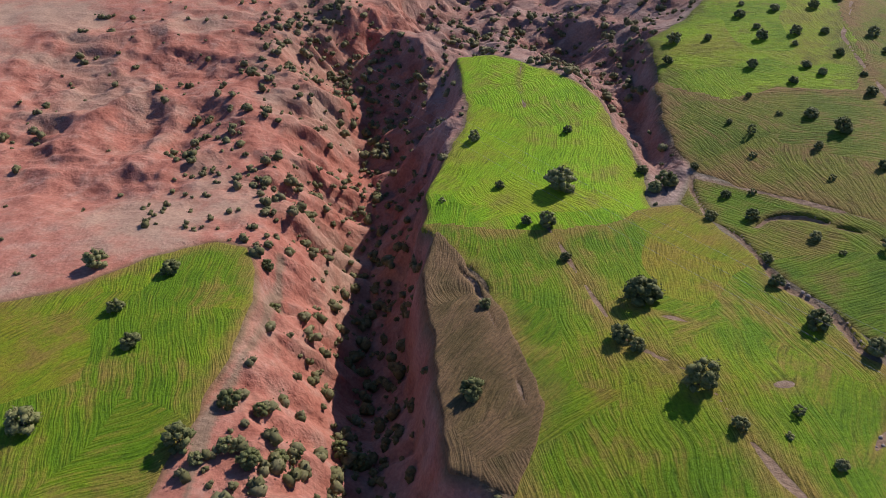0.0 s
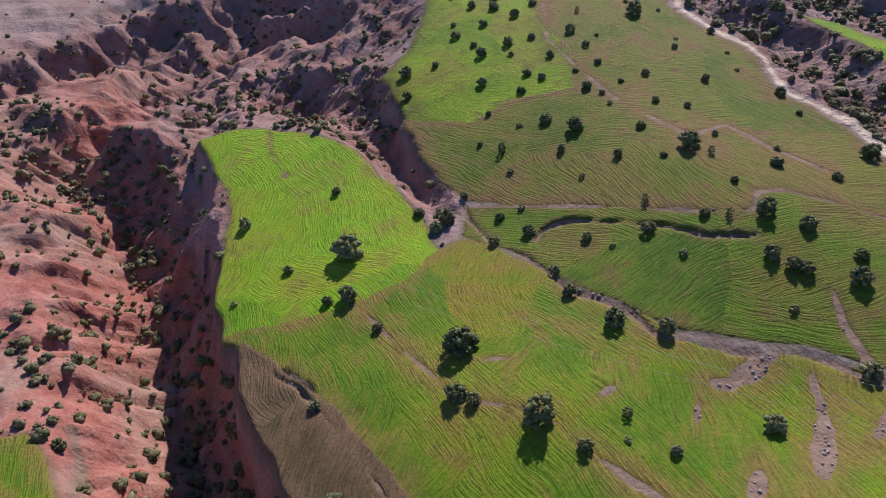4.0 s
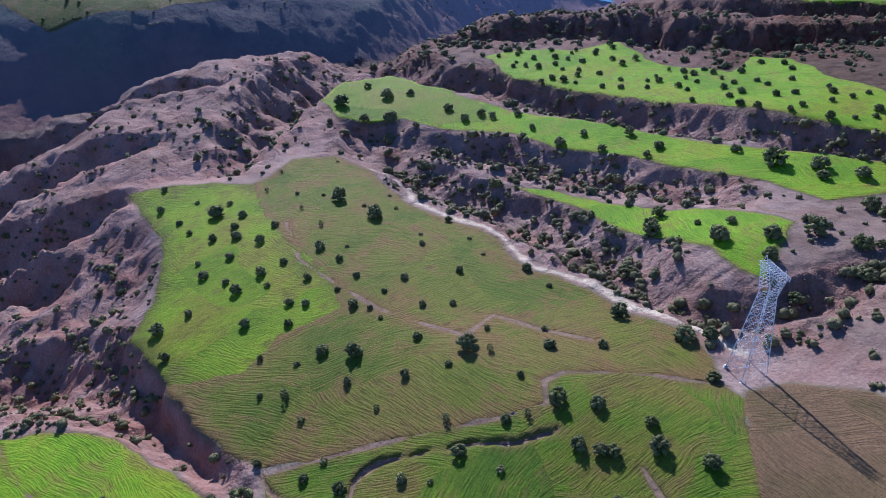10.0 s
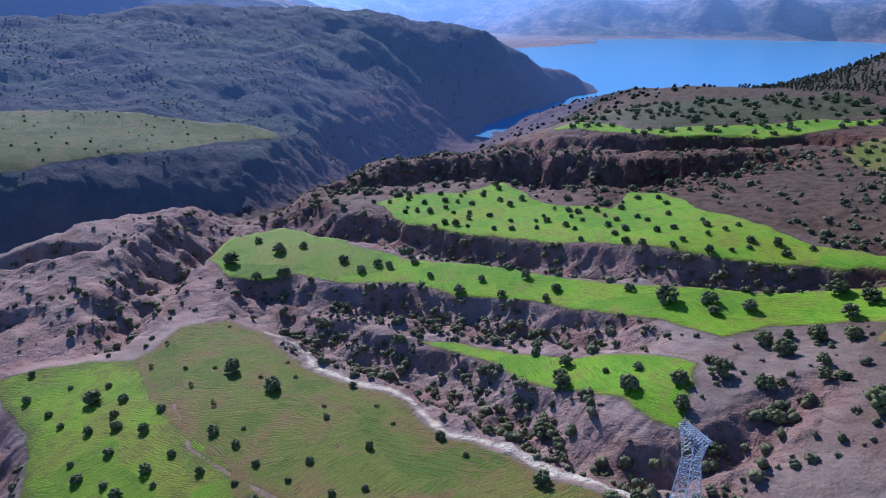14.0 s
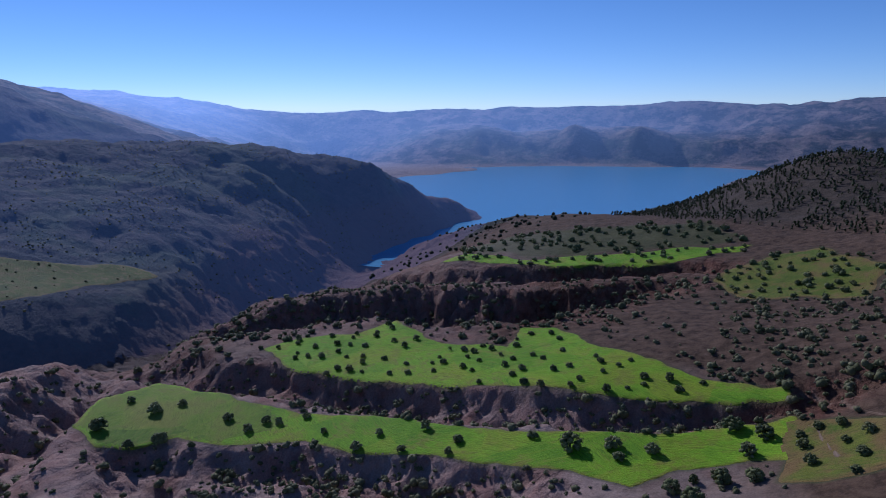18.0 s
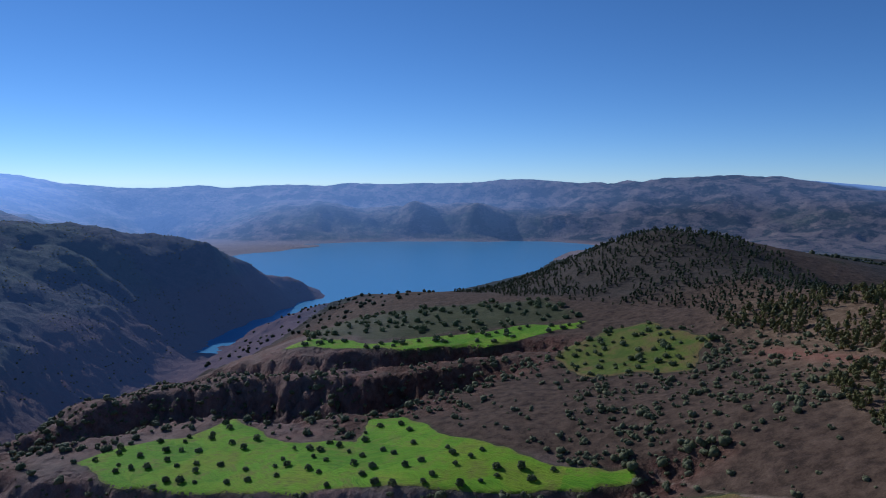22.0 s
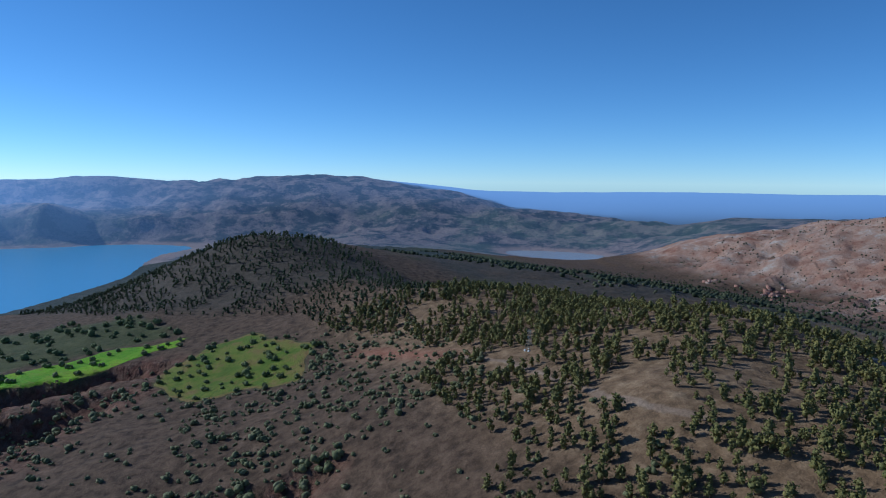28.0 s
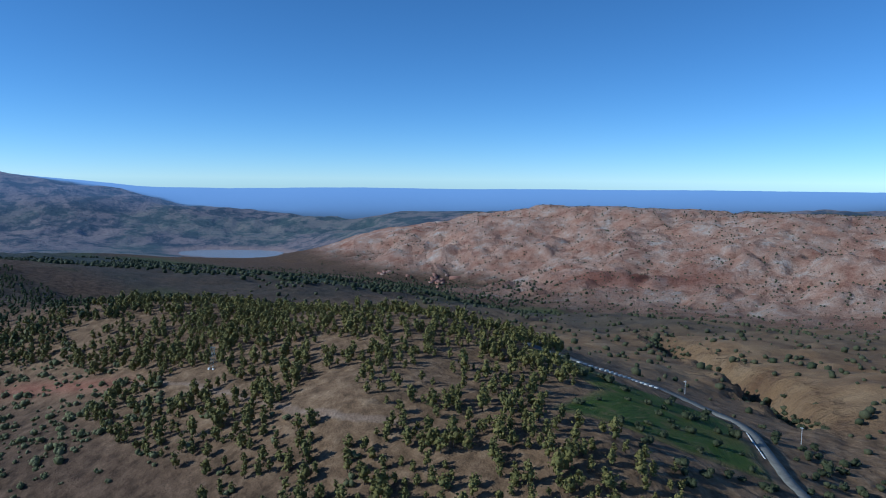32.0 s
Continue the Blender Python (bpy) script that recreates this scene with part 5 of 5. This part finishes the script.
_pts = np.concatenate([scatter(_rng, (-100, 130, 40, 380), 900, 2.8, scrub_here), scatter(_rng, (-190, 700, -110, 560), 3300, 2.8, scrub_here), scatter(_rng, (215, 460, 40, 480), 500, 2.6, scrub_here), scatter(_rng, (430, 720, -110, 130), 260, 5.0, scrub_here)])
_z, _er, _ = land(_pts[:, 0], _pts[:, 1])
_size = (1.2 + 3.0 * _rng.random(len(_pts)) ** 1.8) * (1 + 0.3 * _er) * np.where(_pts[:, 0] > 420, 1.6, np.where(_pts[:, 0] > 200, 1.35, 1.1))
_o = spread("scrub", [bush_proto(s) for s in (61, 62, 63, 64)], _pts, _z - 0.05, _size, _rng, [SCRUB_LEAF], None)
tagged(_o, "scattered grey-green scrub bushes on the eroded red slopes", "scrub", kind="stuff")


def gully_brush(x, y):
    z, er, tame = land(x, y)
    rise = land(x + 2.4 * math.sin(_a), y + 2.4 * math.cos(_a))[0] - z
    return (rise > 1.1) & (tame < 0.9) & (er > 0.25) & (np.random.default_rng(14).random(len(x)) < 0.55 + 0.9 * fractal(x, y, 22, 3, 99))


_pts = np.concatenate([scatter(_rng, (-170, 240, 290, 640), 1300, 2.4, gully_brush), scatter(_rng, (230, 640, 60, 640), 1200, 2.6, gully_brush), scatter(_rng, (640, 860, 60, 520), 350, 3.4, gully_brush)])
_z = land(_pts[:, 0], _pts[:, 1])[0]
_o = spread("gully_brush", [bush_proto(s) for s in (161, 162, 163)], _pts, _z - 0.1, 2.0 + 3.0 * _rng.random(len(_pts)) ** 1.6, _rng, [SCRUB_LEAF], None, (0.9, 1.4))
tagged(_o, "thick dark brush on the shaded sides of the gullies", "scrub", kind="stuff")


# ---- orchards and bushy meadows far off ----
for _name, _box, _n, _gap, _low, _high, _label in (
        ("sixth", (750, 815, 70, 400), 34, 11, 5, 8, "round dark trees along the narrow far field"),
        ("orchard", (815, 1010, 60, 430), 120, 10, 5, 10, "rows of round olive trees on the far orchard slope"),
        ("seventh", (600, 775, -45, 105), 70, 7, 3.5, 8, "dark bushes crowding the meadow under the woods")):
    _p = scatter(_rng, _box, _n, _gap, in_field(_name, 0))
    _z = land(_p[:, 0], _p[:, 1])[0]
    _o = spread("orchard_trees", [bush_proto(s, 60, 6) for s in (65, 66, 67, 68)], _p, _z, _rng.uniform(_low, _high, len(_p)), _rng, [OAK_LEAF], None, (0.95, 1.35))
    tagged(_o, _label, "trees", kind="stuff")


# ---- bushes of the roadside field and the dark gully ----
def road_here(x, y):
    return ((inside(FIELDS["wood_side"], x, y) > 1) | (x < 215)) & (along(ROAD, x, y)[0] > 6)


def gully_here(x, y):
    d = along(RAVINES["east_ravine"], x, y)[0]
    return (d < 14) & (np.random.default_rng(12).random(len(x)) < 1.1 - d / 14)


_p = np.concatenate([scatter(_rng, (110, 330, -330, -180), 110, 5.5, road_here), scatter(_rng, (190, 480, -710, -380), 420, 3.0, gully_here)])
_z = land(_p[:, 0], _p[:, 1])[0]
_o = spread("roadside_bushes", [bush_proto(s, 40, 5) for s in (65, 66, 67, 68)], _p, _z, _rng.uniform(3.2, 7.0, len(_p)), _rng, [DARK_LEAF], None, (0.9, 1.3))
tagged(_o, "dark bushes along the roadside field and the gully", "bushes", kind="stuff")


# ---- shrubs on the downs and the plateau ----
def dot_proto(seed):
    rng = np.random.default_rng(seed)
    v = lump(rng, np.array([0, 0, 0.2]), np.array([0.45, 0.45, 0.38]), None, 0.3)
    return v, SMALL_F


def downs_here(x, y):
    z = land(x, y)[0]
    clump = fractal(x, y, 60, 3, 37)
    p = np.where(y < -1150, 0.62 * step(0.45, -0.35, -ridged(x, y, 230, 4, 21)) + 0.12, 0.35) * (1 + 1.3 * clump) + 1.2 * np.exp(-(along(RAVINES["east_ravine"], x, y)[0] / 14) ** 2)
    return (z > LAKE + 8) & (np.random.default_rng(5).random(len(x)) < p) & no_field(x, y)


_pts = np.concatenate([scatter(_rng, (120, 900, -1000, -330), 750, 7.0, downs_here), scatter(_rng, (150, 2100, -2250, -900), 5600, 6.0, downs_here)])
_z = land(_pts[:, 0], _pts[:, 1])[0]
_o = spread("shrubs", [dot_proto(s) for s in (71, 72, 79)], _pts, _z, (2.0 + 4.0 * _rng.random(len(_pts)) ** 1.8) * np.where(_pts[:, 1] < -1000, 1.2, 1.55) * (1 + 0.6 * np.exp(-(along(RAVINES["east_ravine"], _pts[:, 0], _pts[:, 1])[0] / 14) ** 2)), _rng, [DARK_LEAF], None)
tagged(_o, "dark shrubs dotted over the brown downs and plateau", "shrubs", kind="stuff")


def valley_here(x, y):
    z = land(x, y)[0]
    clump = fractal(x, y, 120, 3, 38)
    return (z > LAKE + 6) & (np.random.default_rng(8).random(len(x)) < 0.4 + 1.2 * clump)


_pts = np.concatenate([scatter(_rng, (760, 2100, -1000, -260), 2800, 6.5, valley_here), scatter(_rng, (900, 1750, -1400, -1000), 500, 8.0, lambda x, y: valley_here(x, y) & (land(x, y)[0] < -28)),
                       scatter(_rng, (1050, 1750, 330, 700), 260, 9.0, lambda x, y: (land(x, y)[0] > LAKE + 6) & (land(x, y)[0] < 20))])
_z = land(_pts[:, 0], _pts[:, 1])[0]
_o = spread("valley_trees", [dot_proto(s) for s in (73, 74)], _pts, _z, _rng.uniform(4.5, 10, len(_pts)), _rng, [DARK_LEAF], None, (0.8, 1.3))
tagged(_o, "dark groves in the valley before the village", "trees", kind="stuff")


_pts = scatter(_rng, (250, 700, 740, 920), 80, 9.0, lambda x, y: inside(FIELDS["terrace"], x, y) > 4)
_z = land(_pts[:, 0], _pts[:, 1])[0]
_o = spread("hill_trees", [dot_proto(s) for s in (75, 76)], _pts, _z, _rng.uniform(1.8, 4, len(_pts)), _rng, [FAR_LEAF], None, (0.8, 1.3))
tagged(_o, "small dark trees scattered over the terrace across the gorge", "trees", kind="stuff")


def hill_here(x, y):
    z = land(x, y)[0]
    return (z > LAKE + 8) & (y > 660 + 0.07 * x) & (inside(FIELDS["terrace"], x, y) < -3) & (np.random.default_rng(9).random(len(x)) < 0.45 + 1.3 * fractal(x, y, 70, 3, 39))


_pts = scatter(_rng, (250, 1850, 720, 1330), 3000, 5.5, hill_here)
_z = land(_pts[:, 0], _pts[:, 1])[0]
_o = spread("hill_scrub", [dot_proto(s) for s in (77, 78)], _pts, _z, _rng.uniform(1.6, 4.0, len(_pts)), _rng, [SCRUB_LEAF], None, (0.7, 1.1))
tagged(_o, "small bushes and trees scattered thinly over the hazy hill", "scrub", kind="stuff")


# ---- pylons, wires, road, village, stones ----
def plain_material(name, colour, rough=0.6, metal=0.0, size=0.5, spread_=0.25):
    m, n, l, b = material(name, rough)
    c = ramp(n, l, grain(n, l, size, 5), [(0.3, tuple(v * (1 - spread_) for v in colour)), (0.7, tuple(v * (1 + spread_) for v in colour))])
    l.new(c, b.inputs["Base Color"])
    b.inputs["Metallic"].default_value = metal
    relief(n, l, b, grain(n, l, size * 0.3, 4), 0.02)
    return m


STEEL = plain_material("galvanised_steel", (0.82, 0.85, 0.88), 0.5, 0.0)
DULL = plain_material("weathered_steel", (0.20, 0.25, 0.24), 0.6, 0.2)
CONCRETE = plain_material("concrete", (0.62, 0.6, 0.56), 0.9)
CABLE = plain_material("cable", (0.3, 0.3, 0.32), 0.4, 0.6)
ASPHALT = plain_material("asphalt", (0.22, 0.20, 0.17), 0.9, 0.0, 2.0)
KERB = plain_material("whitewashed_stone", (0.6, 0.58, 0.54), 0.9)
MUD = plain_material("red_mud_render", (0.36, 0.19, 0.14), 0.95, 0.0, 3.0)
LIME = plain_material("pale_render", (0.40, 0.29, 0.24), 0.95, 0.0, 3.0)
DARK = plain_material("dark_opening", (0.03, 0.028, 0.026), 0.8)
STONE = plain_material("field_stone", (0.34, 0.28, 0.24), 0.95, 0.0, 0.6, 0.35)


def part(name, v, f, mat, parent, label=""):
    ob = new(name, tri_mesh(name, np.asarray(v, float), np.asarray(f), [mat]))
    ob.parent = parent
    return tagged(ob, label) if label else ob


def bars(pairs, r):
    """Angle-iron members, four-sided, between pairs of points."""
    return join([tube([tuple(a), tuple(b)], [r, r], 4) for a, b in pairs])


def pylon(name, x, y, z, height, foot, turn, label, steel):
    ob = new(name)
    ob.location, ob.rotation_euler = (x, y, z), (0, 0, radians(turn))
    top, waist = height * 0.74, foot * 0.42

    def ring(t):
        h = (foot / 2) * (1 - t) + waist / 2 * t
        return [np.array([sx * h, sy * h, t * top]) for sx, sy in ((1, 1), (-1, 1), (-1, -1), (1, -1))]
    levels = [0, 0.2, 0.37, 0.51, 0.63, 0.73, 0.81, 0.88, 0.94, 1.0]
    legs = [(ring(a)[k], ring(b)[k]) for a, b in zip(levels, levels[1:]) for k in range(4)]
    brace = []
    for a, b in zip(levels, levels[1:]):
        lo, hi = ring(a), ring(b)
        for k in range(4):
            brace += [(lo[k], hi[(k + 1) % 4]), (lo[(k + 1) % 4], hi[k]), (hi[k], hi[(k + 1) % 4])]
    for k in range(4):
        part("leg", *bars(legs[k::4], 0.16 * height / 41), steel, ob)
    part("bracing", *bars(brace, 0.062 * height / 41), steel, ob, "crossed steel lattice bracing")
    span, head = height * 0.13, height
    horns, beam = [], []
    for s in (-1, 1):
        base_pts = [np.array([s * waist / 2, d * waist / 2, top]) for d in (-1, 1)]
        tip = [np.array([s * span * 0.8, d * waist * 0.4, head * 0.93]) for d in (-1, 1)]
        inner = [np.array([s * span * 0.36, d * waist * 0.4, head * 0.93]) for d in (-1, 1)]
        for k in range(2):
            horns += [(base_pts[k], tip[k]), (base_pts[k], inner[k])]
            for q in range(1, 7):
                horns += [(base_pts[k] + (tip[k] - base_pts[k]) * q / 7, base_pts[1 - k] + (tip[1 - k] - base_pts[1 - k]) * (q + 1) / 7),
                          (base_pts[k] + (tip[k] - base_pts[k]) * q / 7, base_pts[k] + (inner[k] - base_pts[k]) * (q + 0.6) / 7)]
    rows = [[np.array([px, d * waist * 0.4, head * (0.93 + 0.035 * u)]) for px in np.linspace(-span, span, 11)] for d in (-1, 1) for u in (0, 1)]
    for row in rows:
        beam += list(zip(row, row[1:]))
    for k in range(10):
        beam += [(rows[0][k], rows[1][k + 1]), (rows[2][k], rows[3][k + 1]), (rows[1][k], rows[3][k + 1]), (rows[0][k + 1], rows[2][k]), (rows[0][k], rows[1][k])]
    peaks = []
    for s in (-1, 1):
        for px in (s * span * 0.7, s * span):
            peaks.append((np.array([px, 0, head * 0.965]), np.array([s * span * 0.86, 0, head * 1.02])))
    part("horn", *bars(horns, 0.09 * height / 41), steel, ob, "two spreading lattice horns")
    part("crossarm", *bars(beam, 0.09 * height / 41), steel, ob, "horizontal lattice beam")
    part("peak", *bars(peaks, 0.08 * height / 41), steel, ob)
    for k in range(4):
        c = ring(0)[k]
        v = np.array([c + np.array([sx * (0.7 - 0.2 * u), sy * (0.7 - 0.2 * u), -1.2 + 1.6 * u]) for u in (0, 1) for sx, sy in ((1, 1), (-1, 1), (-1, -1), (1, -1))])
        f = [(4, 5, 6), (4, 6, 7)] + [t for q in range(4) for t in ((q, (q + 1) % 4, (q + 1) % 4 + 4), (q, (q + 1) % 4 + 4, q + 4))]
        part("footing", v, f, CONCRETE, ob, "pale concrete footing")
    return tagged(ob, label, "pylon", "lattice pylons")


PYLON_Z = ground_at(203, 85)
pylon("pylon", 203.3, 85.2, PYLON_Z, 41.5 + 16 - PYLON_Z, 8.8, 55, "tall galvanised steel lattice power pylon beside the pale track", STEEL)
pylon("pylon", 454, -132, ground_at(454, -132), 13, 3.2, 20, "dull grey-green steel lattice pylon standing among the pines", DULL)
_p3 = ground_at(-253, 510)
CABLE_END = -13.0
pylon("pylon", -253, 510, _p3, CABLE_END + 2 - _p3, 7, 40, "steel lattice power pylon on the bare red slope", STEEL)


def wire(a, b, sag):
    pts = [tuple(np.array(a) + (np.array(b) - np.array(a)) * t - np.array([0, 0, sag * 4 * t * (1 - t)])) for t in np.linspace(0, 1, 40)]
    ob = new("power_line", tri_mesh("power_line", *tube(pts, [0.022] * len(pts), 4), [CABLE]))
    tagged(ob, "thin sagging overhead power cable across the red ravine", "cable", "overhead cables")


for _off in (-4.3, 0.0, 4.3):
    wire((-253 + 0.77 * _off, 510 + 0.64 * _off, CABLE_END), (150 + 0.67 * _off, -40 + 0.74 * _off, 88), 25)


def ribbon(line):
    """Even points along a way, smoothed, and the direction to its right at each."""
    pts = []
    for p, q in zip(line, line[1:]):
        n = max(2, round(math.hypot(q[0] - p[0], q[1] - p[1]) / 3))
        pts += [(p[0] + (q[0] - p[0]) * i / n, p[1] + (q[1] - p[1]) * i / n) for i in range(n)]
    pts.append(line[-1])
    pts = np.array(pts, float)
    for _ in range(6):
        pts[1:-1] = (pts[:-2] + 2 * pts[1:-1] + pts[2:]) / 4
    d = np.gradient(pts, axis=0)
    d /= np.linalg.norm(d, axis=1, keepdims=True)
    side = np.stack([d[:, 1], -d[:, 0]], 1)
    return pts, side


_pts, _side = ribbon(ROAD)
_cz = land(_pts[:, 0], _pts[:, 1])[0]
for _ in range(5):
    _cz[1:-1] = (_cz[:-2] + 2 * _cz[1:-1] + _cz[2:]) / 4
_rows = []
for _w, _h in ((-4.2, -2.5), (-3.0, 0.25), (3.0, 0.25), (4.2, -2.5)):
    _rows.append(np.c_[_pts + _side * _w, _cz + _h + 0.45])
_n = len(_pts)
_v = np.concatenate(_rows)
_f = [t for r in range(3) for i in range(_n - 1) for t in ((r * _n + i, r * _n + i + 1, (r + 1) * _n + i + 1), (r * _n + i, (r + 1) * _n + i + 1, (r + 1) * _n + i))]
road = new("road", tri_mesh("road", _v, np.array(_f), [ASPHALT]))
tagged(road, "narrow grey asphalt country road round the hill", "road", kind="structure")

def box(x0, x1, y0, y1, z0, z1):
    v = [(x, y, z) for z in (z0, z1) for x, y in ((x0, y0), (x1, y0), (x1, y1), (x0, y1))]
    f = [(0, 2, 1), (0, 3, 2), (4, 5, 6), (4, 6, 7)] + [t for q in range(4) for t in ((q, (q + 1) % 4, (q + 1) % 4 + 4), (q, (q + 1) % 4 + 4, q + 4))]
    return np.array(v, float), np.array(f)


for _k in range(1, _n - 1):
    if 262 < _pts[_k, 0] < 297 or 184 < _pts[_k, 0] < 204:
        _step = np.linalg.norm(_pts[_k + 1] - _pts[_k])
        _b = new("parapet", tri_mesh("parapet", *box(-_step / 2 + 0.06, _step / 2 - 0.06, -0.3, 0.3, -0.6, 0.85), [KERB]))
        _b.location = (*(_pts[_k] + _side[_k] * 3.1), _cz[_k] + 0.7)
        _b.rotation_euler = (0, 0, math.atan2(_pts[_k + 1, 1] - _pts[_k, 1], _pts[_k + 1, 0] - _pts[_k, 0]))
        tagged(_b, "whitewashed stone block of the low parapet at the road edge", "parapet", "parapet blocks")


def house(x, y, wide, deep, high, turn, mat, rng):
    ob = new("house")
    ob.location, ob.rotation_euler = (x, y, ground_at(x, y)), (0, 0, radians(turn))
    part("wall", *box(-wide / 2, wide / 2, -deep / 2, deep / 2, -3, high), mat, ob)
    part("roof", *box(-wide / 2 - 0.3, wide / 2 + 0.3, -deep / 2 - 0.3, deep / 2 + 0.3, high, high + 0.5), MUD, ob, "flat mud roof slab")
    for k in range(max(2, int(wide // 4))):
        px = -wide / 2 + (k + 0.5) * wide / max(2, int(wide // 4))
        for side in (-1, 1):
            y0 = side * deep / 2
            part("window", *box(px - 0.6, px + 0.6, y0 - 0.08, y0 + 0.08, high - 2.0, high - 0.8), DARK, ob)
    part("door", *box(-0.7, 0.7, deep / 2 - 0.1, deep / 2 + 0.1, 0, 2.1), DARK, ob)
    return tagged(ob, ("red mud-walled" if mat is MUD else "pale rendered") + " flat-roofed village house on the slope", "house", "village houses")


_vr = np.random.default_rng(17)
for _i in range(34):
    _a, _d = _vr.normal(size=2) * (34, 13)
    house(1475 + _a * 0.72 + _d * 0.69, -1375 - _a * 0.69 + _d * 0.72, _vr.uniform(7, 14), _vr.uniform(6, 9), _vr.uniform(3.2, 6.0), _vr.uniform(-20, 20) + 40, MUD if _vr.random() < 0.65 else LIME, _vr)
house(1452, -1428, 42, 11, 7, 42, MUD, _vr)
for _i in range(10):
    house(1690 + _vr.normal() * 35, -1350 + _vr.normal() * 22, _vr.uniform(8, 14), _vr.uniform(6, 9), _vr.uniform(3, 5), _vr.uniform(0, 90), LIME if _vr.random() < 0.6 else MUD, _vr)

# stones on the bare patches and along the stream
_sp = scatter(_vr, (80, 150, 40, 130), 420, 0.7, lambda x, y: (stony(x, y) < 0.95) | ((np.abs(path_gap(x, y)[0]) < 0.5) & (np.random.default_rng(6).random(len(x)) < 0.25)))
_z = land(_sp[:, 0], _sp[:, 1])[0]
_o = spread("stones", [(lump(np.random.default_rng(s), np.zeros(3), np.array([0.5, 0.42, 0.33]), None, 0.28), SMALL_F) for s in (81, 82, 83)], _sp, _z + 0.05, _vr.uniform(0.3, 1.3, len(_sp)), _vr, [STONE])
tagged(_o, "grey and pink field stones heaped on bare patches", "stones", kind="stuff")


def utility_pole(x, y, high):
    ob = new("utility_pole")
    ob.location = (x, y, ground_at(x, y))
    part("post", *tube([(0, 0, -0.8), (0, 0, high * 0.5), (0, 0, high)], [0.2, 0.17, 0.12], 8), CONCRETE, ob)
    arm = part("crossarm", *box(-0.9, 0.9, -0.07, 0.07, high - 0.7, high - 0.52), STEEL, ob, "short steel crossarm")
    for px in (-0.75, 0.0, 0.75):
        part("insulator", *tube([(px, 0, high - 0.52), (px, 0, high - 0.38), (px, 0, high - 0.22)], [0.05, 0.09, 0.04], 6), CABLE, arm)
    tagged(ob, "slim pale concrete utility pole on the slope", "utility pole", "poles by the road")


utility_pole(261.2, -340.7, 8.5)
utility_pole(190.0, -327.5, 9.5)
